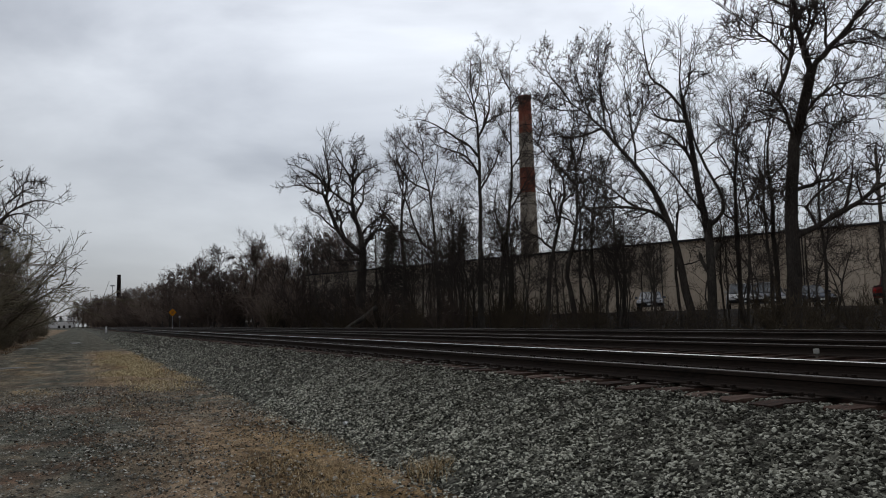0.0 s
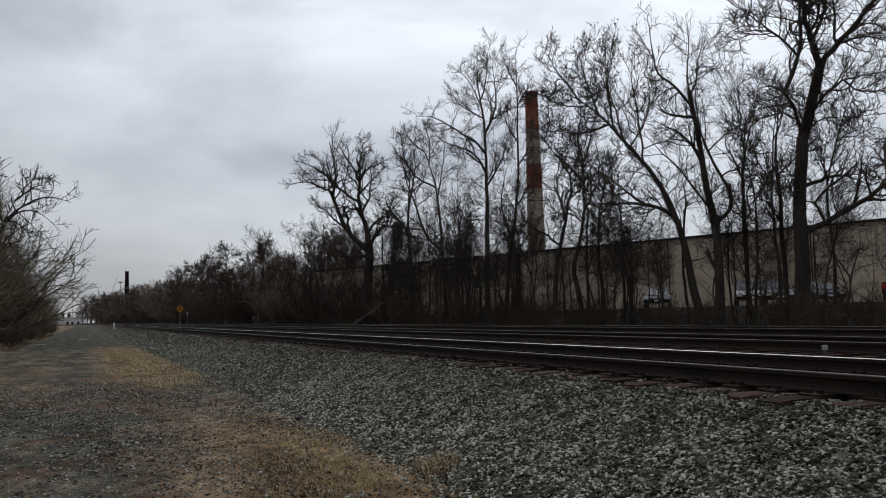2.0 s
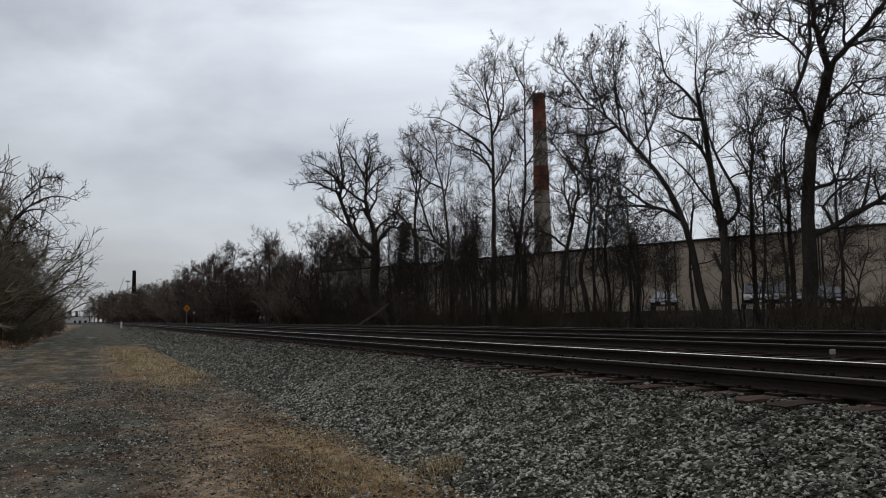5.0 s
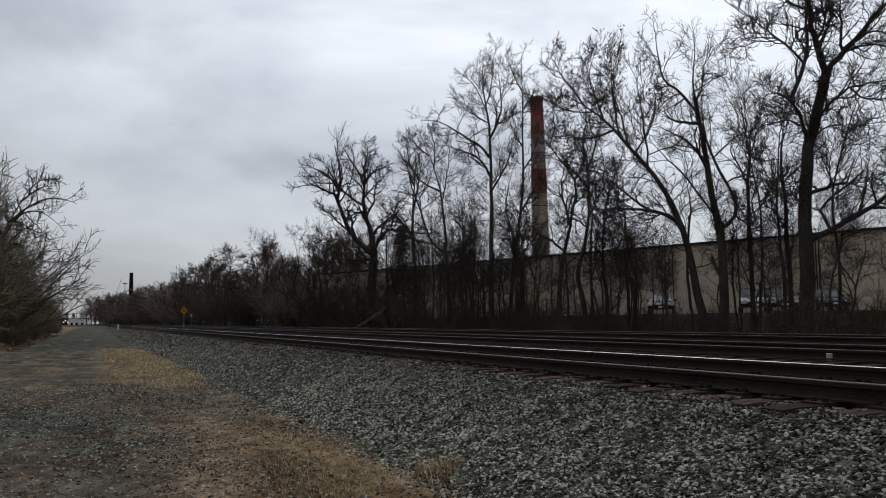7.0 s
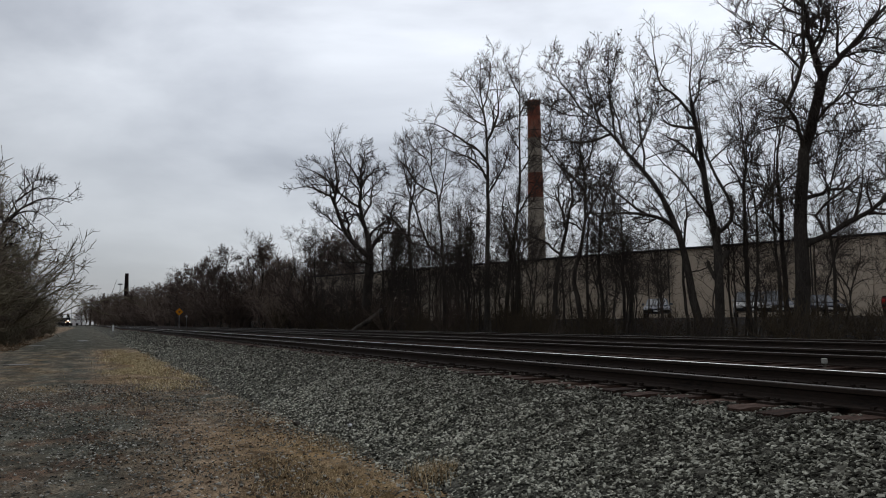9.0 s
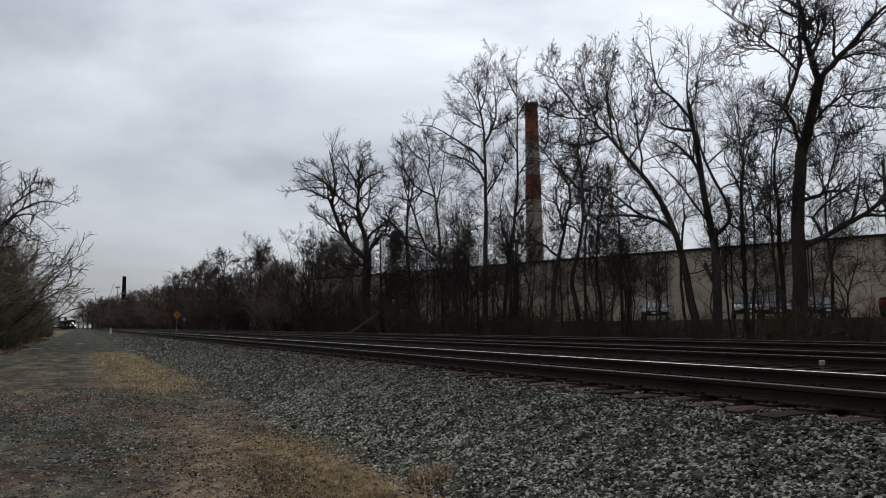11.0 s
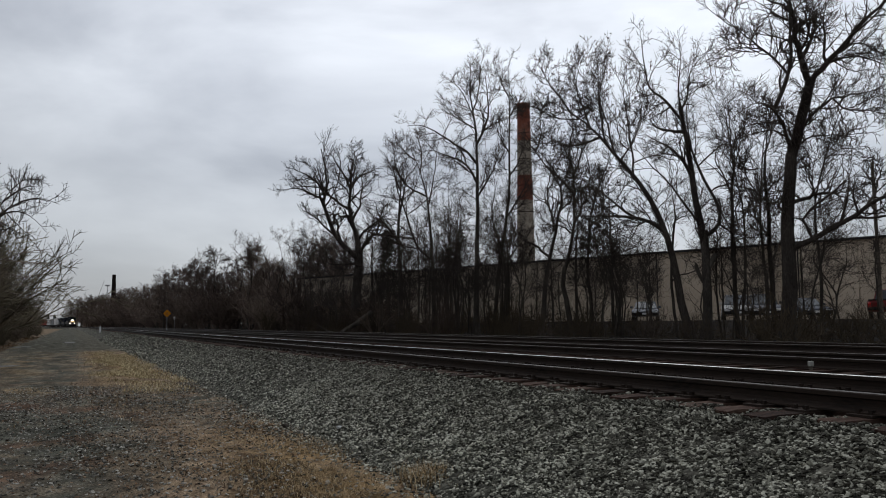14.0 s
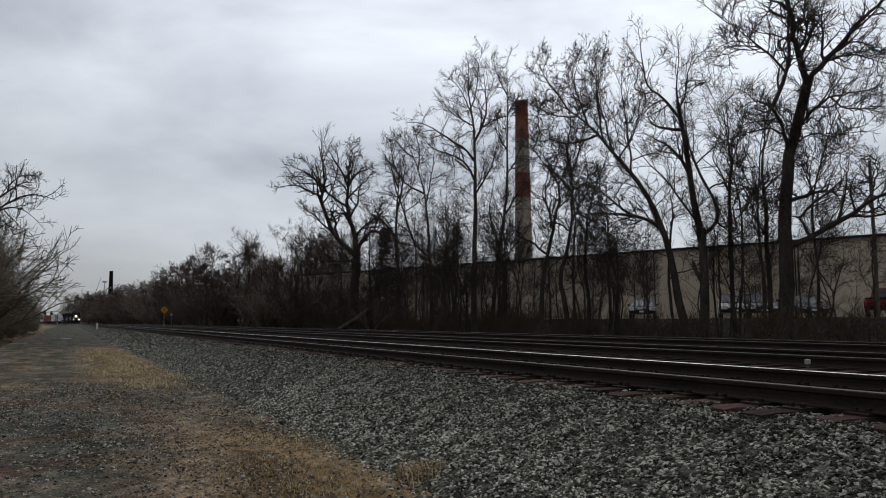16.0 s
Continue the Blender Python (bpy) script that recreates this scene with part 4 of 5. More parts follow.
# ---- undergrowth ----
def shrub_mesh(seed, height, spread, twig, twig_r=0.008, stems=13, dense=(7, 5)):
    """Many crooked stems from one stool, with side twigs."""
    rng = np.random.default_rng(seed)
    a = rng.uniform(0, 2 * np.pi, stems)
    out = rng.uniform(0.05, spread, stems)
    head = unit(np.stack([np.cos(a) * out, np.sin(a) * out, np.ones(stems)], -1))
    start = np.stack([np.cos(a) * 0.12, np.sin(a) * 0.12, np.zeros(stems)], -1) * height * 0.5
    p1 = shoots(rng, start, head, height * rng.uniform(0.6, 1.05, stems), 5, 0.17, -0.1)
    r1 = (0.012 * height * rng.uniform(0.5, 1.0, stems))[:, None] * (1 - 0.8 * np.linspace(0, 1, 6))[None]
    p2, r2 = offspring(rng, p1, r1, dense[0], 0.15, 40, 0.42, 3, 0.2, 0.15, 0.6, 0.4, twig_r)
    p3, r3 = offspring(rng, p2, r2, dense[1], 0.1, 42, 0.5, 1, 0.2, 0.1, 0.7, 0.25, twig_r * 0.6)
    return quad_mesh("shrub", [tubes(p1, r1, 4), tubes(p2, r2, 3), tubes(p3, r3, 3)], twig)


def shrub(me, label, x, y, scale, group, turn):
    ob = new("shrub", me)
    ob.matrix_basis = pose(x, y, float(ground_z(x, y)) - 0.05, 0, 0, turn) @ Matrix.Scale(scale, 4)
    return tagged(ob, label, "shrub", group)


OLIVE = material("olive_twig", [(0.1, 0.086, 0.06), (0.17, 0.146, 0.1), (0.23, 0.2, 0.14)], 0.4, 0.9, 0, vary=0.4)
TWIG_HEDGE = material("hedge_twig", [(0.085, 0.067, 0.055), (0.15, 0.118, 0.096), (0.2, 0.16, 0.13)], 0.3, 0.9, 0, vary=0.4)
SHRUBS = [shrub_mesh(70 + i, 3.0, 0.75, (TWIG_TAN, TWIG_RED, TWIG, TWIG_TAN)[i], 0.010, 12, (6, 4)) for i in range(4)]
HEDGE = [shrub_mesh(80 + i, 4.0, 0.8, (OLIVE, TWIG_HEDGE)[i % 2], 0.010, 24, (10, 8)) for i in range(3)]
THICKET = [shrub_mesh(90 + i, 4.0, 0.7, (HAZED_TWIG, TWIG_RED)[i], 0.026, 15, (7, 3)) for i in range(2)]
rnd = random.Random(9)
BRUSH = "leafless brush under the trees"
for i in range(100):
    y = 11 + 88 * (i / 99) ** 1.05 + rnd.uniform(-1, 1)
    x = rnd.uniform(20.0, 31)
    shrub(SHRUBS[rnd.randrange(4)], "leafless tangled brown shrub under the trees", x, y, rnd.uniform(0.25, 0.5) if y < 36 else rnd.uniform(0.4, 1.1), BRUSH, rnd.uniform(0, 360))
for i in range(70):
    y = 92 + 352 * (i / 69) ** 1.2 + rnd.uniform(-3, 3)
    shrub(THICKET[rnd.randrange(2)], "dense leafless reddish-brown thicket by the railway", rnd.uniform(19.5, 25) + float(bend(y)), y, rnd.uniform(0.9, 1.8), BRUSH, rnd.uniform(0, 360))
for i in range(26):
    y = 64 + 1.5 * i + rnd.uniform(-1, 1)
    shrub(SHRUBS[i % 4] if y < 78 else THICKET[i % 2], "tall tangled leafless brush before the warehouse wall", rnd.uniform(24.5, 29), y, rnd.uniform(1.0, 1.6), BRUSH, rnd.uniform(0, 360))


def joined(name, label, category, places, kinds, mat):
    """Many shrubs as one object. places: (x, y, scale)."""
    pieces = []
    for i, (x, y, size) in enumerate(places):
        me = kinds[i % len(kinds)]
        m = np.array(pose(x, y, float(ground_z(x, y)) - 0.05, 0, 0, rnd.uniform(0, 360)) @ Matrix.Scale(size, 4))
        v, f = np.empty(len(me.vertices) * 3, np.float32), np.empty(len(me.loops), np.int32)
        me.vertices.foreach_get("co", v)
        me.loops.foreach_get("vertex_index", f)
        pieces.append((v.reshape(-1, 3) @ m[:3, :3].T + m[:3, 3], f.reshape(-1, 4)))
    return tagged(new(name, quad_mesh(name, pieces, mat)), label, category, kind="stuff")


deep = []
for i in range(30):
    y = 96 + 330 * (i / 29) ** 1.2 + rnd.uniform(-3, 3)
    deep.append((rnd.uniform(27, 36) + float(bend(y)), y, rnd.uniform(1.4, 2.2)))
for i in range(28):
    y = 104 + 4 * i + rnd.uniform(-2, 2)
    deep.append((max(rnd.uniform(27, 44), 0.22 * y), y, rnd.uniform(1.2, 1.8)))
for i in range(26):
    y = rnd.uniform(110, 330)
    deep.append((float(bend(y)) + rnd.uniform(38, 58), y, rnd.uniform(1.3, 2.0)))
for i in range(40):
    y = rnd.uniform(380, 640)
    deep.append((max(float(bend(y)) + 20, y * 0.012) + rnd.uniform(0, 26), y, rnd.uniform(1.6, 2.4)))
for i in range(34):
    deep.append((30 + 3.6 * i + rnd.uniform(-2, 2), rnd.uniform(440, 480), rnd.uniform(2.6, 3.8)))
joined("far_thicket", "dense brown leafless thicket deep in the far woods", "thicket", deep, THICKET, HAZED_TWIG)
BRAMBLES = [shrub_mesh(100 + i, 1.2, 1.3, TWIG_TAN, 0.006, 11, (4, 2)) for i in range(3)]
joined("undergrowth", "low brown brambles among fallen leaves on the bank", "brambles", [(rnd.uniform(18.5, 33), rnd.uniform(9, 70), rnd.uniform(0.6, 1.4)) for i in range(130)], BRAMBLES, TWIG_TAN)
VERGE = "hedge shrubs along the dirt road"
for i in range(62):
    y = 40 + i * 2.6 + rnd.uniform(-2, 2)
    x = -6.6 - rnd.uniform(0, 5.5) - (0.02 * (y - 90) if y > 90 else 0)
    shrub(HEDGE[rnd.randrange(3)], "dense olive-brown leafless hedge shrub beside the road", x, y, rnd.uniform(1.9, 2.8) if y < 85 else rnd.uniform(1.2, 1.8), VERGE, rnd.uniform(0, 360))
for i in range(20):
    y = 58 + i * 5
    shrub(HEDGE[i % 3], "low brown weeds at the edge of the road", -4.4 - rnd.uniform(0, 1.4), y, rnd.uniform(0.25, 0.55), VERGE, rnd.uniform(0, 360))

# the big tree over the hedge, and its smaller neighbours
plant("bare_tree", "bare tree with long drooping limbs above the hedge", trained_tree(
    21, (0, 0, 1, 7, 14), 11.2, 0.205, [
        (0, 0.65, (38, 53, 93, 122), 5.5, 0.093),
        (0, 0.77, (41, 55, 81, 109), 5.1, 0.093),
        (0, 0.92, (50, 62, 94), 3.0, 0.075),
        (0, 1.00, (45, 47, 73), 1.7, 0.056),
        (0, 0.52, (35, 47, 79), 4.3, 0.075),
        (0, 0.68, (-26, -27, -28), 4.0, 0.093),
    ], wild=0.8, dense=(8, 6, 3), twig_r=0.011), -7.00, 59.41, group="bare trees over the hedge")
for x, y, s in ((-9.5, 95, 0.75), (-8.5, 118, 0.7), (-9.0, 140, 0.66), (-10.5, 60, 0.8), (-9.5, 165, 0.7)):
    plant("bare_tree", "leafless tree rising out of the roadside hedge", KINDS[int(y) % 5], x, y, y * 7.0, s, "bare trees over the hedge")


def conifer(x, y, height, width, label):
    """A dark spruce: tiers of drooping sprays round a straight stem."""
    rng = np.random.default_rng(int(height * 10))
    tree = thing("spruce", label, "tree", pose(x, y, float(ground_z(x, y)) - 0.1))
    part("trunk", rod((0, 0, 0), (0, 0, height), 0.18, 0.02), BARK, tree)
    v, f = [], []
    for i in range(520):
        h = rng.uniform(0.08, 1.0) ** 0.8
        a, r = rng.uniform(0, 2 * np.pi), width * (1.02 - h) * rng.uniform(0.35, 1.0) + 0.1
        p = np.array([math.cos(a) * r, math.sin(a) * r, h * height - 0.25 * r])
        for q in range(3):
            d = rng.normal(0, 0.28, 3)
            e = np.array([math.cos(a), math.sin(a), -0.35]) * 0.5
            n = len(v)
            v += [p + d, p + d + e * 0.9 + rng.normal(0, 0.1, 3), p + d - e + rng.normal(0, 0.14, 3)]
            f.append((n, n + 1, n + 2))
    crown = new("crown", quad_mesh("crown", [(np.array(v), np.array(f))], CONIFER, smooth=False))
    crown.parent = tree


conifer(33.9, 85.2, 11.3, 2.3, "dark green spruce behind the bare trees")
for x, y, h in ((-17, 700, 10.5), (-12, 690, 9.0), (-6, 705, 8.5), (-21, 695, 8.0)):
    conifer(x, y, h, 3.4, "distant dark green conifer behind the white building")


# ---- dead grass and stones ----
def blades(name, label, rng, x, y, length, width, mat, lean=0.7):
    """A stand of bent blades of grass, as one object."""
    n = len(x)
    a = rng.uniform(0, 2 * np.pi, n)
    lean = rng.uniform(0.1, lean, n)
    d = np.stack([np.cos(a) * lean, np.sin(a) * lean, np.ones(n)], -1)
    side = np.stack([-np.sin(a), np.cos(a), np.zeros(n)], -1) * width
    p0 = np.stack([x, y, ground_z(x, y) - 0.01], -1)
    p1 = p0 + unit(d) * (length * 0.55)[:, None]
    d[:, 2] *= 0.25
    p2 = p1 + unit(d) * (length * 0.45)[:, None]
    v = np.stack([p0 - side, p0 + side, p1 + side * 0.8, p1 - side * 0.8, p2 + side * 0.2, p2 - side * 0.2], 1).reshape(-1, 3)
    b = (np.arange(n) * 6)[:, None]
    f = np.concatenate([b + np.array([0, 1, 2, 3]), b + np.array([3, 2, 4, 5])])
    return tagged(new(name, quad_mesh(name, [(v, f)], mat, smooth=False)), label, "grass", kind="stuff")


def patchy(rng, n, x0, x1, y0, y1, level, scale=0.9):
    """Random places, kept where a slow noise stands above the level."""
    x, y = rng.uniform(x0, x1, n), rng.uniform(y0, y1, n)
    keep = [noise.noise((px * scale, py * scale * 0.6, 3.3)) > level for px, py in zip(x, y)]
    return x[keep], y[keep]


rng = np.random.default_rng(3)
gx, gy = rng.normal(2.4, 0.5, 22000), rng.normal(7.2, 1.9, 22000)
keep = [gyy > 4 and noise.noise((a * 1.4, c * 0.9, 3.3)) > 0.0 for a, c, gyy in zip(gx, gy, gy)]
gx, gy = gx[keep], gy[keep]
blades("dead_grass", "short straw-coloured dead grass beside the ballast", rng, gx, gy, rng.uniform(0.025, 0.10, len(gx)), 0.002, STRAW, 2.6)
gy = 17 + 30 * rng.beta(1.5, 2.0, 22000)
gx = rng.normal(1.75, 0.5, 22000) + 0.3 * np.sin(0.7 * gy)
keep = [noise.noise((a * 1.1, c * 0.35, 8.1)) > -0.12 - 0.25 * (1 - abs(a - 1.8)) for a, c in zip(gx, gy)]
gx, gy = gx[keep], gy[keep]
blades("dead_grass", "tufts of pale dead grass along the dirt road", rng, gx, gy, rng.uniform(0.035, 0.13, len(gx)), 0.006, PALE_STRAW, 2.2)
gx, gy = rng.normal(1.5, 0.75, 1200), rng.uniform(11, 46, 1200)
blades("dead_grass", "sparse tufts of dead grass beside the distant ballast", rng, gx, gy, rng.uniform(0.04, 0.16, len(gx)), 0.005, STRAW, 1.6)
gx, gy = patchy(rng, 18000, 0.1, 2.9, 4.0, 20, -0.1, 1.3)
blades("brown_weeds", "dry reddish-brown weeds flat on the earth", rng, gx, gy, rng.uniform(0.015, 0.06, len(gx)), 0.003, WEED, 3.0)
gx, gy = rng.normal(2.98, 0.13, 1500), rng.normal(6.3, 0.16, 1500)
blades("dry_weed_clump", "tuft of dry brown weeds at the foot of the ballast", rng, gx, gy, rng.uniform(0.08, 0.24, 1500), 0.0028, STRAW, 1.3)
gx, gy = patchy(rng, 12000, -8.5, -3.4, 26, 110, -0.15, 0.4)
blades("dead_grass", "rough dead grass at the far edge of the road", rng, gx, gy, rng.uniform(0.08, 0.3, len(gx)), 0.008, WEED, 1.2)


def rock_shapes(count):
    """Small angular rocks of a few facets each."""
    out = []
    for s in range(count):
        r = np.random.default_rng(230 + s)
        bm = bmesh.new()
        for p in unit(r.normal(0, 1, (10, 3))) * r.uniform(0.85, 1.08, (10, 1)) * np.array([1.3, 0.9, 0.62]):
            bm.verts.new(p)
        hull = bmesh.ops.convex_hull(bm, input=bm.verts[:])
        bmesh.ops.delete(bm, geom=[g for g in set(hull["geom_interior"] + hull["geom_unused"]) if isinstance(g, bmesh.types.BMVert)], context="VERTS")
        bmesh.ops.triangulate(bm, faces=bm.faces[:])
        bm.verts.index_update()
        out.append((np.array([v.co[:] for v in bm.verts]), np.array([[v.index for v in f.verts] for f in bm.faces])))
        bm.free()
    return out


ROCKS = rock_shapes(10)


def rubble(name, label, rng, x, y, z, size, mat, category="stones"):
    """Many loose stones as one object."""
    n = len(x)
    yaw, tilt, axis = rng.uniform(0, np.pi, n), rng.normal(0, 0.24, n), rng.uniform(0, 2 * np.pi, n)
    w, a = np.cos(tilt) * np.cos(yaw), np.sin(tilt) * np.cos(axis)
    b, c = np.sin(tilt) * np.sin(axis), np.cos(tilt) * np.sin(yaw)
    turn = np.stack([1 - 2 * (b * b + c * c), 2 * (a * b - c * w), 2 * (a * c + b * w), 2 * (a * b + c * w), 1 - 2 * (a * a + c * c), 2 * (b * c - a * w),
                     2 * (a * c - b * w), 2 * (b * c + a * w), 1 - 2 * (a * a + b * b)], -1).reshape(n, 3, 3)
    which, pieces = rng.integers(0, len(ROCKS), n), []
    for s, (v, f) in enumerate(ROCKS):
        i = np.where(which == s)[0]
        pv = np.einsum("nij,vj->nvi", turn[i], v) * size[i][:, None, None] + np.stack([x[i], y[i], z[i]], -1)[:, None]
        pieces.append((pv.reshape(-1, 3), (f[None] + (np.arange(len(i)) * len(v))[:, None, None]).reshape(-1, 3)))
    return tagged(new(name, quad_mesh(name, pieces, mat, smooth=False)), label, category, kind="stuff")


def on_ballast(x, y):
    return np.maximum(ballast_z(x, y), ground_z(x, y))


def strew(name, label, count, x0, x1, y0, y1, lo, hi, mat, surface, thin_from=None, sink=0.1):
    x, y = rng.uniform(x0, x1, count), rng.uniform(y0, y1, count)
    near = 0.42 * x + 0.91 * y > 3.4
    x, y = x[near], y[near]
    if thin_from is not None:
        keep = rng.uniform(0, 1, len(x)) < np.clip((x - x0) / (thin_from - x0), 0.02, 1) ** 1.5
        x, y = x[keep], y[keep]
    size = rng.uniform(lo, hi, len(x)) * rng.uniform(0.7, 1.25, len(x))
    return rubble(name, label, rng, x, y, surface(x, y) + size * rng.uniform(-sink, 0.45, len(x)), size, mat)


strew("ballast_stones", "loose grey crushed stones on the ballast shoulder", 84000, 2.3, 4.8, 2.0, 13, 0.012, 0.021, STONE, on_ballast, 3.3)
strew("ballast_stones", "grey crushed stones along the farther ballast", 24000, 2.3, 4.8, 13, 34, 0.015, 0.025, STONE, on_ballast, 3.2)
strew("ballast_stones", "dark crushed stones between the rails", 9000, 4.8, 8.6, 2.0, 20, 0.014, 0.025, STONE, on_ballast)
strew("ballast_stones", "grey crushed stones on the distant ballast", 9000, 2.4, 4.6, 34, 90, 0.028, 0.048, STONE, on_ballast, 2.8)
strew("ballast_stones", "crushed stones heaped against the tie ends", 5200, 4.3, 4.85, 2.2, 22, 0.013, 0.022, STONE, lambda x, y: on_ballast(x, y) + 0.022)
strew("gravel", "scattered small gravel on the bare earth", 20000, -2.6, 3.2, 3.6, 20, 0.009, 0.022, GRAVEL, ground_z)
strew("clods", "small crumbled clods of brown earth on the verge", 2600, 0.0, 3.1, 3.6, 22, 0.008, 0.02, CLOD, ground_z, sink=0.4)
# the stones that lie nearest, each on its own
single = []
for s, (v, f) in enumerate(ROCKS):
    single.append(mesh_from("stone", v, f.tolist(), STONE_ONE))
for i in range(300):
    x, y = rng.uniform(3.0, 4.4), rng.uniform(3.3, 6.8)
    ob = new("stone", single[i % 10])
    size = rng.uniform(0.014, 0.024)
    ob.parent = ballast
    ob.matrix_basis = pose(x, y, float(on_ballast(x, y)) + size * 0.45, *rng.uniform(0, 360, 3)) @ Matrix.Scale(size, 4)
STAKE_GREY = material("weathered_stake", [(0.3, 0.29, 0.26), (0.5, 0.49, 0.45)], 20, 0.9, 0.2)
stake = thing("stake", "short dark stake with a pale cap between the tracks", "stake", pose(9.0, 7.25, 0.64))
part("stem", box(0.03, 0.03, 0.14), POST, stake)
part("cap", box(0.075, 0.05, 0.07, 0, 0, 0.14), STAKE_GREY, stake, "pale cap", bevel=0.008)
for nm, label, mat, px, py, size in (("pale_stone", "pale stone on the brown earth", WHITE, 3.0, 9.19, 0.05), ("dark_clod", "dark clod of earth on the verge", BARK, 2.65, 10.45, 0.07)):
    ob = new(nm, mesh_from(nm, ROCKS[3][0], ROCKS[3][1].tolist(), mat))
    ob.matrix_basis = pose(px, py, float(on_ballast(px, py)) + size * 0.35, 8, 5, 40) @ Matrix.Scale(size, 4)
    tagged(ob, label, "stone")
lx, ly = rng.uniform(-1.5, 3.0, 3200), rng.uniform(3.8, 18, 3200)
lz = ground_z(lx, ly) + rng.uniform(0.002, 0.014, 3200)
tip, la = np.stack([lx, ly, lz], -1), rng.uniform(0, 2 * np.pi, 3200)
lu = np.stack([np.cos(la), np.sin(la), rng.normal(0, 0.25, 3200)], -1) * rng.uniform(0.012, 0.028, (3200, 1))
lw = np.stack([-np.sin(la), np.cos(la), rng.normal(0, 0.35, 3200)], -1) * 0.014
tagged(new("fallen_leaves", quad_mesh("fallen_leaves", [(np.stack([tip - lu, tip + lw, tip + lu, tip - lw], 1).reshape(-1, 3), np.arange(12800).reshape(-1, 4))], LEAF, smooth=False)),
       "small curled brown leaves fallen on the earth", "leaves", kind="stuff")


# ---- signs, poles and small trackside things ----
def diamond_sign(x, y):
    z = float(ground_z(x, y))
    sign = thing("warning_sign", "yellow diamond railway sign on a slim grey post", "sign", pose(x, y, z - 0.58, 0, 0, -6))
    part("post", rod((0, 0.05, 0), (0, 0.05, 3.6), 0.045, sides=8), STEEL, sign)
    bm = profile([(-0.4, -0.4), (0.4, -0.4), (0.4, 0.4), (-0.4, 0.4)], 0.03, axis="y")
    bmesh.ops.transform(bm, matrix=Matrix.Translation((0, 0, 3.25)) @ Matrix.Rotation(radians(45), 4, "Y"), verts=bm.verts[:])
    part("board", bm, YELLOW, sign, "yellow diamond board")
    for w, h in ((0.34, 3.27), (0.22, 3.1)):
        part("marking", box(w, 0.012, 0.1, 0, -0.022, h), BLACK, sign, "black bar of unreadable writing")


diamond_sign(12.9, 121.6)


def small_sign(x, y):
    sign = thing("marker_sign", "small white trackside marker on a thin post", "sign", pose(x, y, float(on_ballast(x, y)) - 0.1, 0, 0, -8))
    part("post", rod((0, 0.04, 0), (0, 0.04, 2.6), 0.03, sides=8), STEEL, sign)
    part("board", box(0.22, 0.03, 0.5, 0, 0, 2.0), WHITE, sign, "narrow white board", bevel=0.008)
    part("crosspiece", box(0.5, 0.03, 0.12, 0, -0.025, 2.2), WHITE, sign, bevel=0.006)


small_sign(17.2, 150.0)


def marker_post(x, y):
    post = thing("marker_post", "short white trackside marker post", "post", pose(x, y, float(on_ballast(x, y)) - 0.05))
    part("shaft", box(0.26, 0.16, 0.85, taper=0.9), WHITE, post, bevel=0.02)
    part("cap", profile([(-0.12, 0), (0.12, 0), (0, 0.12)], 0.16, axis="y"), WHITE, post).matrix_basis = pose(0, 0, 0.85)


marker_post(3.7, 118.0)


def utility_pole(x, y, height, label, arm=True):
    pole = thing("utility_pole", label, "utility pole", pose(x, y, float(ground_z(x, y)) - 0.2))
    part("shaft", rod((0, 0, 0), (0, 0, height), 0.1, 0.08, 10), POST, pole)
    if arm:
        part("crossarm", box(2.2, 0.1, 0.12, 0, 0.12, height - 0.8), POST, pole)
        for i in (-0.95, -0.35, 0.35, 0.95):
            part("insulator", rod((i, 0.12, height - 0.68), (i, 0.12, height - 0.5), 0.04, 0.03, 8), STEEL, pole)


utility_pole(37.6, 25.9, 8.4, "weathered wooden utility pole beside the parking lot", False)


def mast(x, y, height, label, lights):
    m = thing("mast", label, "mast", pose(x, y, 0))
    part("shaft", rod((0, 0, 0), (0, 0, height), 0.32, 0.18, 8), STEEL, m)
    if lights:
        part("lamp_ring", box(2.6, 1.2, 0.8, 0, 0, height - 0.6), STEEL, m, bevel=0.1)
    else:
        for h in (0.45, 0.78, 0.99):
            part("crossarm", box(2.4 if h < 0.9 else 1.2, 0.3, 0.25, 0, 0, height * h), STEEL, m)


mast(18.9, 500, 25.6, "tall floodlight mast far beyond the trees", True)
mast(-9.6, 690, 36, "slender radio mast far beyond the white building", False)
mast(-4.0, 720, 21, "shorter radio mast in the distance", False)
mast(0.5, 715, 19, "thin pole in the distance", False)


def puddle(x, y, rx, ry, seed):
    """Still rain water in a rut of the road."""
    r = random.Random(seed)
    rim = [(x + rx * math.cos(a * math.pi / 12) * r.uniform(0.75, 1.1), y + ry * math.sin(a * math.pi / 12) * r.uniform(0.75, 1.1)) for a in range(24)]
    z = max(float(ground_z(px, py)) for px, py in rim + [(x, y)]) + 0.006
    bm = bmesh.new()
    low = [bm.verts.new((px, py, z - 0.05)) for px, py in rim]
    up = [bm.verts.new((px, py, z)) for px, py in rim]
    bm.faces.new(up)
    for i in range(24):
        bm.faces.new((low[i], low[(i + 1) % 24], up[(i + 1) % 24], up[i]))
    tagged(part("puddle", bm, WATER, None), "shallow rain puddle in a rut of the dirt road", "puddle", "puddles in the dirt road")


WATER = material("rain_water", [(0.05, 0.047, 0.04), (0.08, 0.075, 0.065)], 3, 0.6, 0)
puddle(-0.1, 73, 0.45, 2.8, 1)
puddle(-2.1, 31.5, 0.5, 0.45, 2)
puddle(-2.9, 59, 0.6, 1.4, 3)


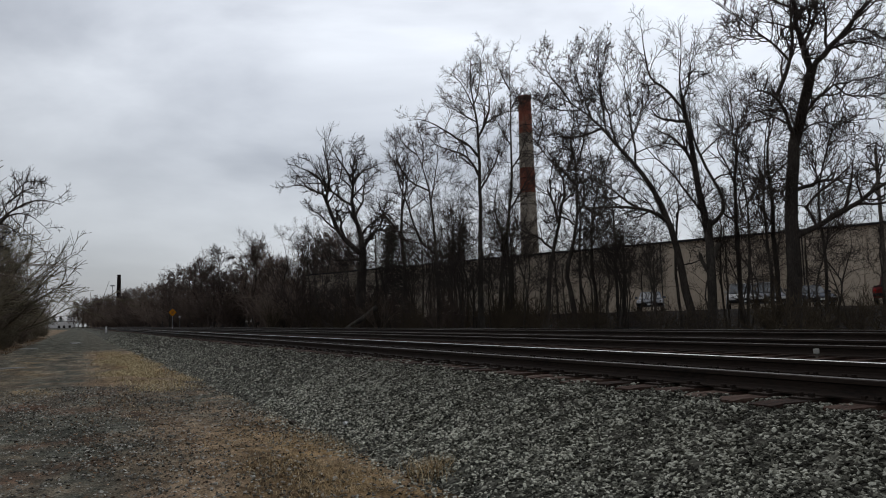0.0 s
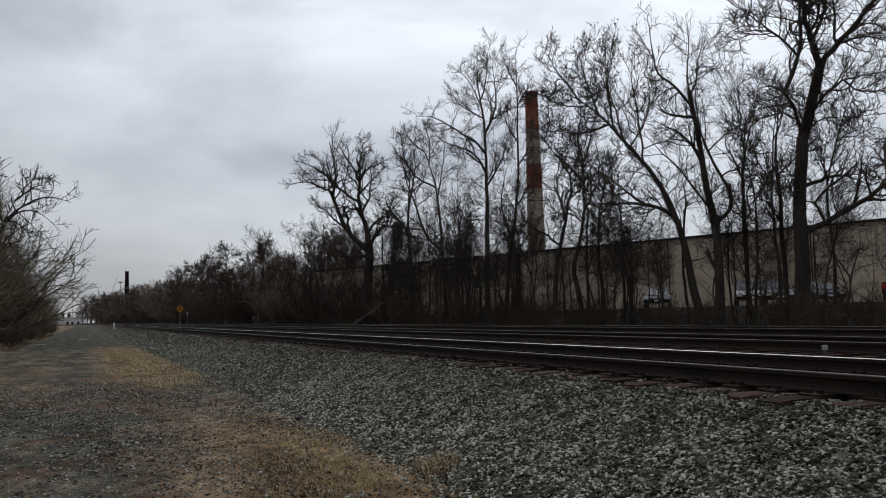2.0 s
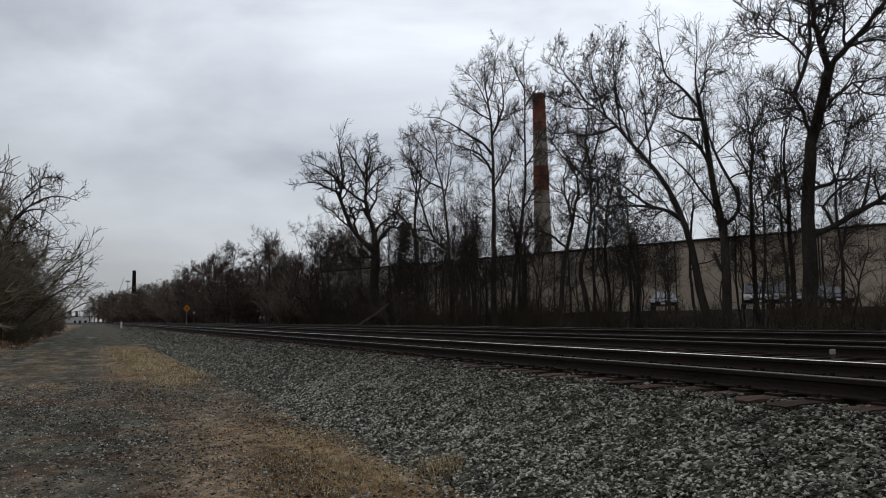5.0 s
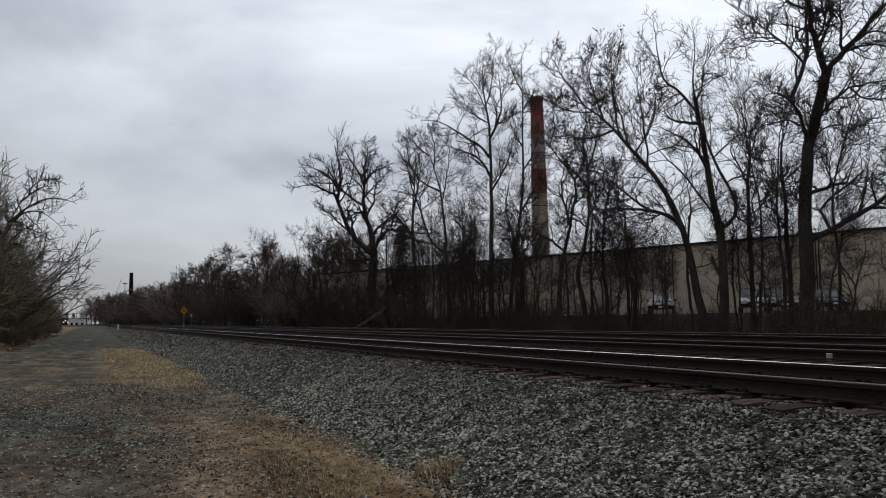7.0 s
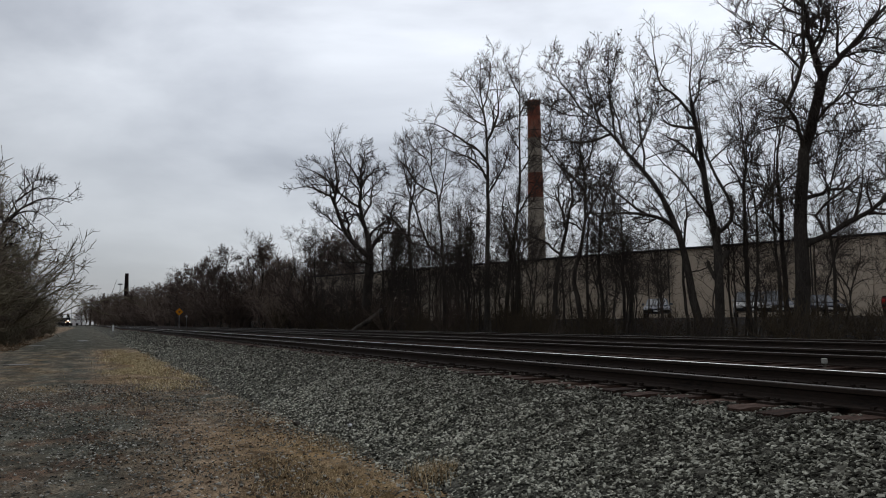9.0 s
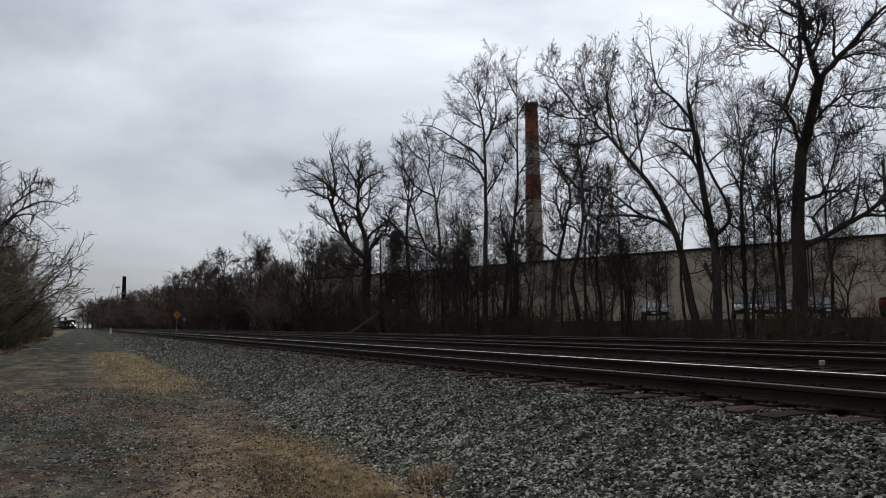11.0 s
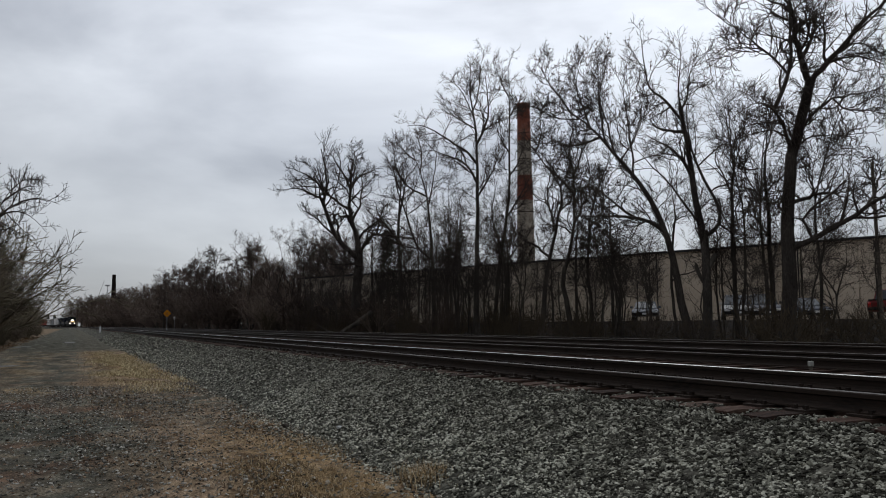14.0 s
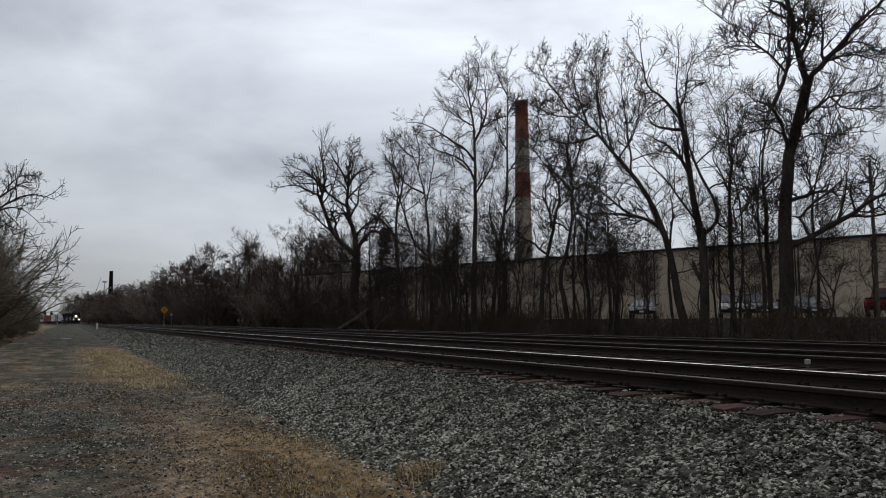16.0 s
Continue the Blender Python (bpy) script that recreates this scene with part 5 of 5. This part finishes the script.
def far_building():
    b = thing("white_building", "low white industrial building across the end of the line", "industrial building", pose(-7.5, 640, 0))
    part("wall", box(14, 12, 5.4), WHITE, b, bevel=0.05)
    part("roof", box(14.4, 12.4, 0.3, 0, 0, 5.4), ROOF, b)
    part("upper_storey", box(5, 6, 2.6, 3.2, 0, 5.7), WHITE, b)
    for x in (-4.5, -1.2, 2.6):
        part("door_opening", box(1.6, 0.2, 2.4, x, -6.05, 0.2), DARK, b, "dark doorway")
    part("wing", box(16, 10, 4.6, -15, 1, 0), WHITE, b)


far_building()


def fallen_log():
    """A dead trunk lying against its stump."""
    g = float(ground_z(19.6, 59))
    log = thing("fallen_log", "pale dead trunk lying slanted on the bank", "log", pose(19.3, 59, g - 0.05) @ Matrix.Scale(0.85, 4))
    pts = [np.array([0, 0, 0.1]), np.array([0.8, 0.4, 0.5]), np.array([2.0, 0.6, 1.1]), np.array([3.4, 0.5, 2.1])]
    v, f = tubes(np.array([pts]), np.array([[0.16, 0.2, 0.24, 0.28]]), 8)
    ob = new("trunk", quad_mesh("trunk", [(v, f)], BARK_PALE))
    ob.parent = log
    v, f = tubes(np.array([[np.array([0, 0, 0.1]), np.array([-1.1, 0.1, 0.35]), np.array([-2.2, 0, 1.0])]]), np.array([[0.1, 0.08, 0.04]]), 6)
    ob = new("limb", quad_mesh("limb", [(v, f)], BARK_PALE))
    ob.parent = log


fallen_log()


# ---- parked vehicles ----
def paint(name, c, rough=0.6):
    m = material(name, [tuple(x * 0.85 for x in c), c], 1.2, rough, 0.0)
    m.node_tree.nodes["Principled BSDF"].inputs["Specular IOR Level"].default_value = 0.2
    return m


GLASS = material("car_glass", [(0.02, 0.024, 0.028), (0.04, 0.046, 0.052)], 1, 0.1, 0)
GLASS.node_tree.nodes["Principled BSDF"].inputs["Specular IOR Level"].default_value = 0.9
TYRE = material("tyre_rubber", [(0.012, 0.012, 0.012), (0.022, 0.022, 0.022)], 8, 0.9, 0.2)
LAMP = material("lamp_lens", [(0.5, 0.5, 0.5), (0.65, 0.65, 0.65)], 6, 0.15, 0)
RED_LENS = material("red_lens", [(0.35, 0.01, 0.01), (0.45, 0.02, 0.02)], 6, 0.2, 0)


def wheel(parent, x, y, r):
    w = part("wheel", rod((x - 0.11, y, r), (x + 0.11, y, r), r, sides=20), TYRE, parent, bevel=0.02)
    part("rim", rod((x - 0.118, y, r), (x + 0.118, y, r), r * 0.62, sides=14), STEEL, w)


def motor_car(label, x, y, heading, colour, kind="suv", group="parked vehicles by the warehouse", top_m=None):
    """A parked car; its nose points along its own -y."""
    z = float(ground_z(x, y))
    car = thing("parked_pickup" if kind == "pickup" else "parked_car", label, "car", pose(x, y, z, 0, 0, heading), group)
    body_m = paint("paint_" + kind, colour)
    long = {"suv": 4.6, "sedan": 4.5, "pickup": 5.6}[kind]
    h, top = {"suv": (1.0, 1.72), "sedan": (0.86, 1.42), "pickup": (1.12, 1.86)}[kind]
    f, b = -long / 2, long / 2
    low = 0.32 if kind != "pickup" else 0.45
    outline = [(f, low + 0.1), (f, h * 0.72), (f + 0.18, h * 0.84), (f + 1.1, h), (b - 0.15, h * 1.02), (b, h * 0.9), (b, low + 0.1), (b - 0.25, low), (f + 0.3, low)]
    part("body", profile(outline, 1.84), body_m, car, bevel=0.05)
    c0, c1 = {"suv": (f + 1.15, b - 0.1), "sedan": (f + 1.3, b - 0.75), "pickup": (f + 1.5, f + 3.6)}[kind]
    slope = {"suv": (0.75, 0.4), "sedan": (0.8, 0.75), "pickup": (0.6, 0.2)}[kind]
    cab = [(c0, h * 0.98), (c0 + slope[0], top - 0.05), (c0 + slope[0] + 0.2, top), (c1 - slope[1] - 0.15, top), (c1 - slope[1], top - 0.06), (c1, h * 0.98)]
    def lean_in(bm):
        for v in bm.verts:
            if v.co.z > h + 0.2:
                v.co.x *= 0.84
        return bm
    part("cabin", lean_in(profile(cab, 1.62)), top_m or body_m, car, "dark cabin top" if top_m else "", bevel=0.06)
    glass = [(c0 + 0.2, h + 0.05), (c0 + slope[0] + 0.08, top - 0.12), (c1 - slope[1] - 0.08, top - 0.12), (c1 - 0.18, h + 0.05)]
    part("side_windows", lean_in(profile(glass, 1.645)), GLASS, car, "dark window glass")
    for at, sl, sgn, nm in ((c0, slope[0], -1, "windscreen"), (c1, -slope[1], 1, "rear_window")):
        p0, p1 = Vector((0, at + sl * 0.1 + sgn * 0.02, h + 0.04)), Vector((0, at + sl * 0.9 + sgn * 0.02, top - 0.08))
        bm = bmesh.new()
        vs = [bm.verts.new((sx, p.y + o, p.z + (0.012 if o else 0))) for o in (0, sgn * 0.015) for sx, p in ((-0.72, p0), (0.72, p0), (0.6, p1), (-0.6, p1))]
        for q in ((0, 1, 2, 3), (4, 5, 6, 7), (0, 1, 5, 4), (1, 2, 6, 5), (2, 3, 7, 6), (3, 0, 4, 7)):
            bm.faces.new([vs[i] for i in q])
        bmesh.ops.recalc_face_normals(bm, faces=bm.faces[:])
        part(nm, bm, GLASS, car, "sloping glass pane")
    r = 0.34 if kind != "pickup" else 0.41
    for yy in (f + 0.9, b - 0.95):
        for sx in (-0.83, 0.83):
            wheel(car, sx, yy, r)
    for sx in (-0.68, 0.68):
        part("headlight", box(0.36, 0.06, 0.16, sx, f - 0.01, h * 0.58), LAMP, car, bevel=0.02)
        part("tail_light", box(0.16, 0.06, 0.34, sx * 1.16, b + 0.0, h * 0.6), RED_LENS, car, bevel=0.02)
        part("mirror", box(0.2, 0.1, 0.15, sx * 1.45, c0 + 0.35, h + 0.06), body_m, car, bevel=0.03)
    part("grille", box(0.9, 0.05, 0.24, 0, f - 0.005, h * 0.45), DARK, car)
    part("front_bumper", box(1.78, 0.16, 0.22, 0, f + 0.02, low + 0.06), DARK, car, bevel=0.04)
    part("rear_bumper", box(1.78, 0.16, 0.2, 0, b - 0.02, low + 0.1), DARK, car, bevel=0.04)
    part("plate", box(0.42, 0.02, 0.13, 0, f - 0.075, low + 0.12), WHITE, car, "plain pale plate")
    if kind == "pickup":
        part("bed_cover", box(1.7, 1.8, 0.06, 0, b - 1.0, h * 1.02), DARK, car)
    return car


motor_car("dark blue-grey parked car facing the railway", 42.9, 34.8, -32, (0.022, 0.03, 0.05), "sedan")
motor_car("silver-grey parked car behind the tree trunks", 41.4, 36.8, -42, (0.06, 0.065, 0.08), "suv")
motor_car("white parked utility vehicle with dark roof", 40.6, 38.35, -44, (0.45, 0.45, 0.44), "suv", top_m=BLACK)
motor_car("pale silver parked car behind brush", 37.8, 44.2, -42, (0.1, 0.11, 0.13), "sedan")
motor_car("red parked pickup truck beside the warehouse", 46.3, 31.3, 118, (0.12, 0.011, 0.01), "pickup")


# ---- the freight train ----
LOCO = material("loco_dark_blue", [(0.008, 0.010, 0.016), (0.016, 0.019, 0.028)], 0.8, 0.8, 0.05)
LOCO_YELLOW = material("loco_yellow", [(0.3, 0.16, 0.012), (0.42, 0.23, 0.02)], 0.8, 0.5, 0.05)
HEADLIGHT = glow("headlight_glow", (1.0, 0.84, 0.6), 22.0)
RED_BOX = material("boxcar_red", [(0.3, 0.025, 0.025), (0.4, 0.04, 0.035)], 0.6, 0.6, 0.05)
GREY_BOX = material("boxcar_grey", [(0.25, 0.27, 0.29), (0.33, 0.35, 0.37)], 0.6, 0.6, 0.05)


def bogie(parent, y, axles):
    """A wheel truck on its rails, with frame and wheels."""
    span = 1.8 * (axles - 1)
    truck = part("truck", box(2.3, span + 1.6, 0.45, 0, y, 0.45), DARK, parent, bevel=0.05)
    for i in range(axles):
        for x in (-0.7525, 0.7525):
            w = part("wheel", rod((x - 0.065, y - span / 2 + 1.8 * i, 0.5), (x + 0.065, y - span / 2 + 1.8 * i, 0.5), 0.5, sides=16), RAIL, truck)


def locomotive(lit=True):
    """A road diesel; its nose points along -y, its rails lie at z = 0."""
    loco = thing("locomotive", "dark blue freight locomotive with lit headlights coming round the curve" if lit else "dark blue trailing freight locomotive behind the leader", "locomotive", group="cars of the freight train")
    part("underframe", box(3.0, 21.5, 0.35, 0, 11, 1.25), DARK, loco, bevel=0.03)
    part("nose", profile([(1.1, 1.6), (1.1, 2.9), (1.35, 3.25), (2.6, 3.35), (2.6, 1.6)], 2.2), LOCO, loco, "short sloping nose", bevel=0.05)
    part("cab", profile([(2.6, 1.6), (2.6, 3.5), (2.75, 4.45), (3.0, 4.6), (4.9, 4.6), (4.9, 1.6)], 3.05), LOCO, loco, "dark blue cab", bevel=0.05)
    for x in (-0.75, 0.75):
        part("windscreen", box(1.1, 0.06, 0.62, x, 2.66, 3.68), GLASS, loco)
    part("hood", profile([(4.9, 1.6), (4.9, 4.4), (20.5, 4.4), (20.5, 1.6)], 2.0), LOCO, loco, "dark blue engine hood", bevel=0.06)
    part("radiator", box(3.0, 3.6, 0.9, 0, 18.2, 3.6), LOCO, loco, bevel=0.05)
    part("fuel_tank", box(2.7, 5.5, 0.85, 0, 11, 0.4), DARK, loco, bevel=0.1)
    part("pilot", profile([(0.2, 0.2), (0.4, 1.3), (0.9, 1.3), (0.9, 0.2)], 2.8), DARK, loco, "dark front pilot")
    part("nose_stripe", box(2.1, 0.04, 0.35, 0, 1.07, 2.35), LOCO_YELLOW, loco, "dull yellow stripe")
    part("coupler", box(0.3, 0.7, 0.3, 0, 0.0, 0.75), DARK, loco, bevel=0.04)
    for y in (4.3, 17.7):
        bogie(loco, y, 3)
    for s in (-1.45, 1.45):
        part("handrail", rod((s, 5, 2.6), (s, 21, 2.6), 0.03, sides=5), STEEL, loco)
        for i in range(9):
            part("stanchion", rod((s, 5 + 2 * i, 1.6), (s, 5 + 2 * i, 2.6), 0.025, sides=5), STEEL, loco)
    part("exhaust", box(0.9, 0.7, 0.3, 0, 11, 4.4), DARK, loco)
    for x, z, r in ((-0.19, 3.05, 0.15), (0.19, 3.05, 0.15), (-0.95, 1.55, 0.2), (0.95, 1.55, 0.2)):
        y = 1.0 if z > 2 else 0.32
        part("headlight", rod((x, y + 0.1, z), (x, y - 0.06, z), r, sides=14), HEADLIGHT if lit else LAMP, loco, "lit warm white headlight" if lit else "")
    return loco


def box_car(colour, label):
    """A tall boxcar with ribbed sides and sliding doors."""
    car = thing("boxcar", label, "rail car", group="cars of the freight train")
    part("underframe", box(2.8, 17.0, 0.3, 0, 9.5, 0.85), DARK, car, bevel=0.03)
    for y in (3.0, 16.0):
        bogie(car, y, 2)
    part("body", box(2.9, 16.6, 3.4, 0, 9.5, 1.15), colour, car, bevel=0.06)
    part("roof", profile([(-1.5, 4.53), (0, 4.7), (1.5, 4.53)], 16.8, axis="y"), GREY_BOX, car, "pale sheet metal roof").location = (0, 9.5, 0)
    for s in (-1, 1):
        part("sliding_door", box(0.08, 3.2, 3.0, s * 1.48, 9.5, 1.25), colour, car, bevel=0.01)
        for j in range(12):
            y = 2.0 + 1.25 * j + (2.5 if j > 5 else 0) * 0.5
            if abs(y - 9.5) > 1.8:
                part("rib", box(0.07, 0.14, 3.1, s * 1.47, y, 1.25), colour, car)
        part("ladder", box(0.06, 0.45, 2.8, s * 1.5, 1.6, 1.3), DARK, car)
    part("coupler", box(0.3, 1.0, 0.3, 0, 0.7, 0.75), DARK, car, bevel=0.04)
    return car


CONSIST = [(locomotive(), 0.0)]
CONSIST.append((locomotive(False), 22.6))
CONSIST.append((copy_thing(CONSIST[1][0], Matrix()), 45.2))
back = 67.8
first = {}
for key, tint, label in (("white", WHITE, "white boxcar with sliding side doors"), ("grey", GREY_BOX, "grey steel boxcar of the freight train"), ("white", WHITE, ""),
                         ("red", RED_BOX, "red boxcar with ribbed steel sides"), ("red", RED_BOX, ""), ("white", WHITE, ""), ("grey", GREY_BOX, ""), ("white", WHITE, "")):
    if key in first:
        car = copy_thing(first[key], Matrix())
    else:
        car = first[key] = box_car(tint, label)
    CONSIST.append((car, back))
    back += 19.4


def motions():
    """The train comes round the wide curve towards the camera at a steady pace."""
    for car, behind in CONSIST:
        rows = []
        for i in range(17):
            y = 343.0 + 20.0 * (16 - i) + behind
            mid = y + 10
            slope = -min(max(mid - 233, 0), 420) / 2200
            rows.append((float(i), pose(5.75 + float(bend(y)), y, RAIL_TOP, 0, 0, math.degrees(math.atan(-slope)))))
        walk(car, rows)


motions()
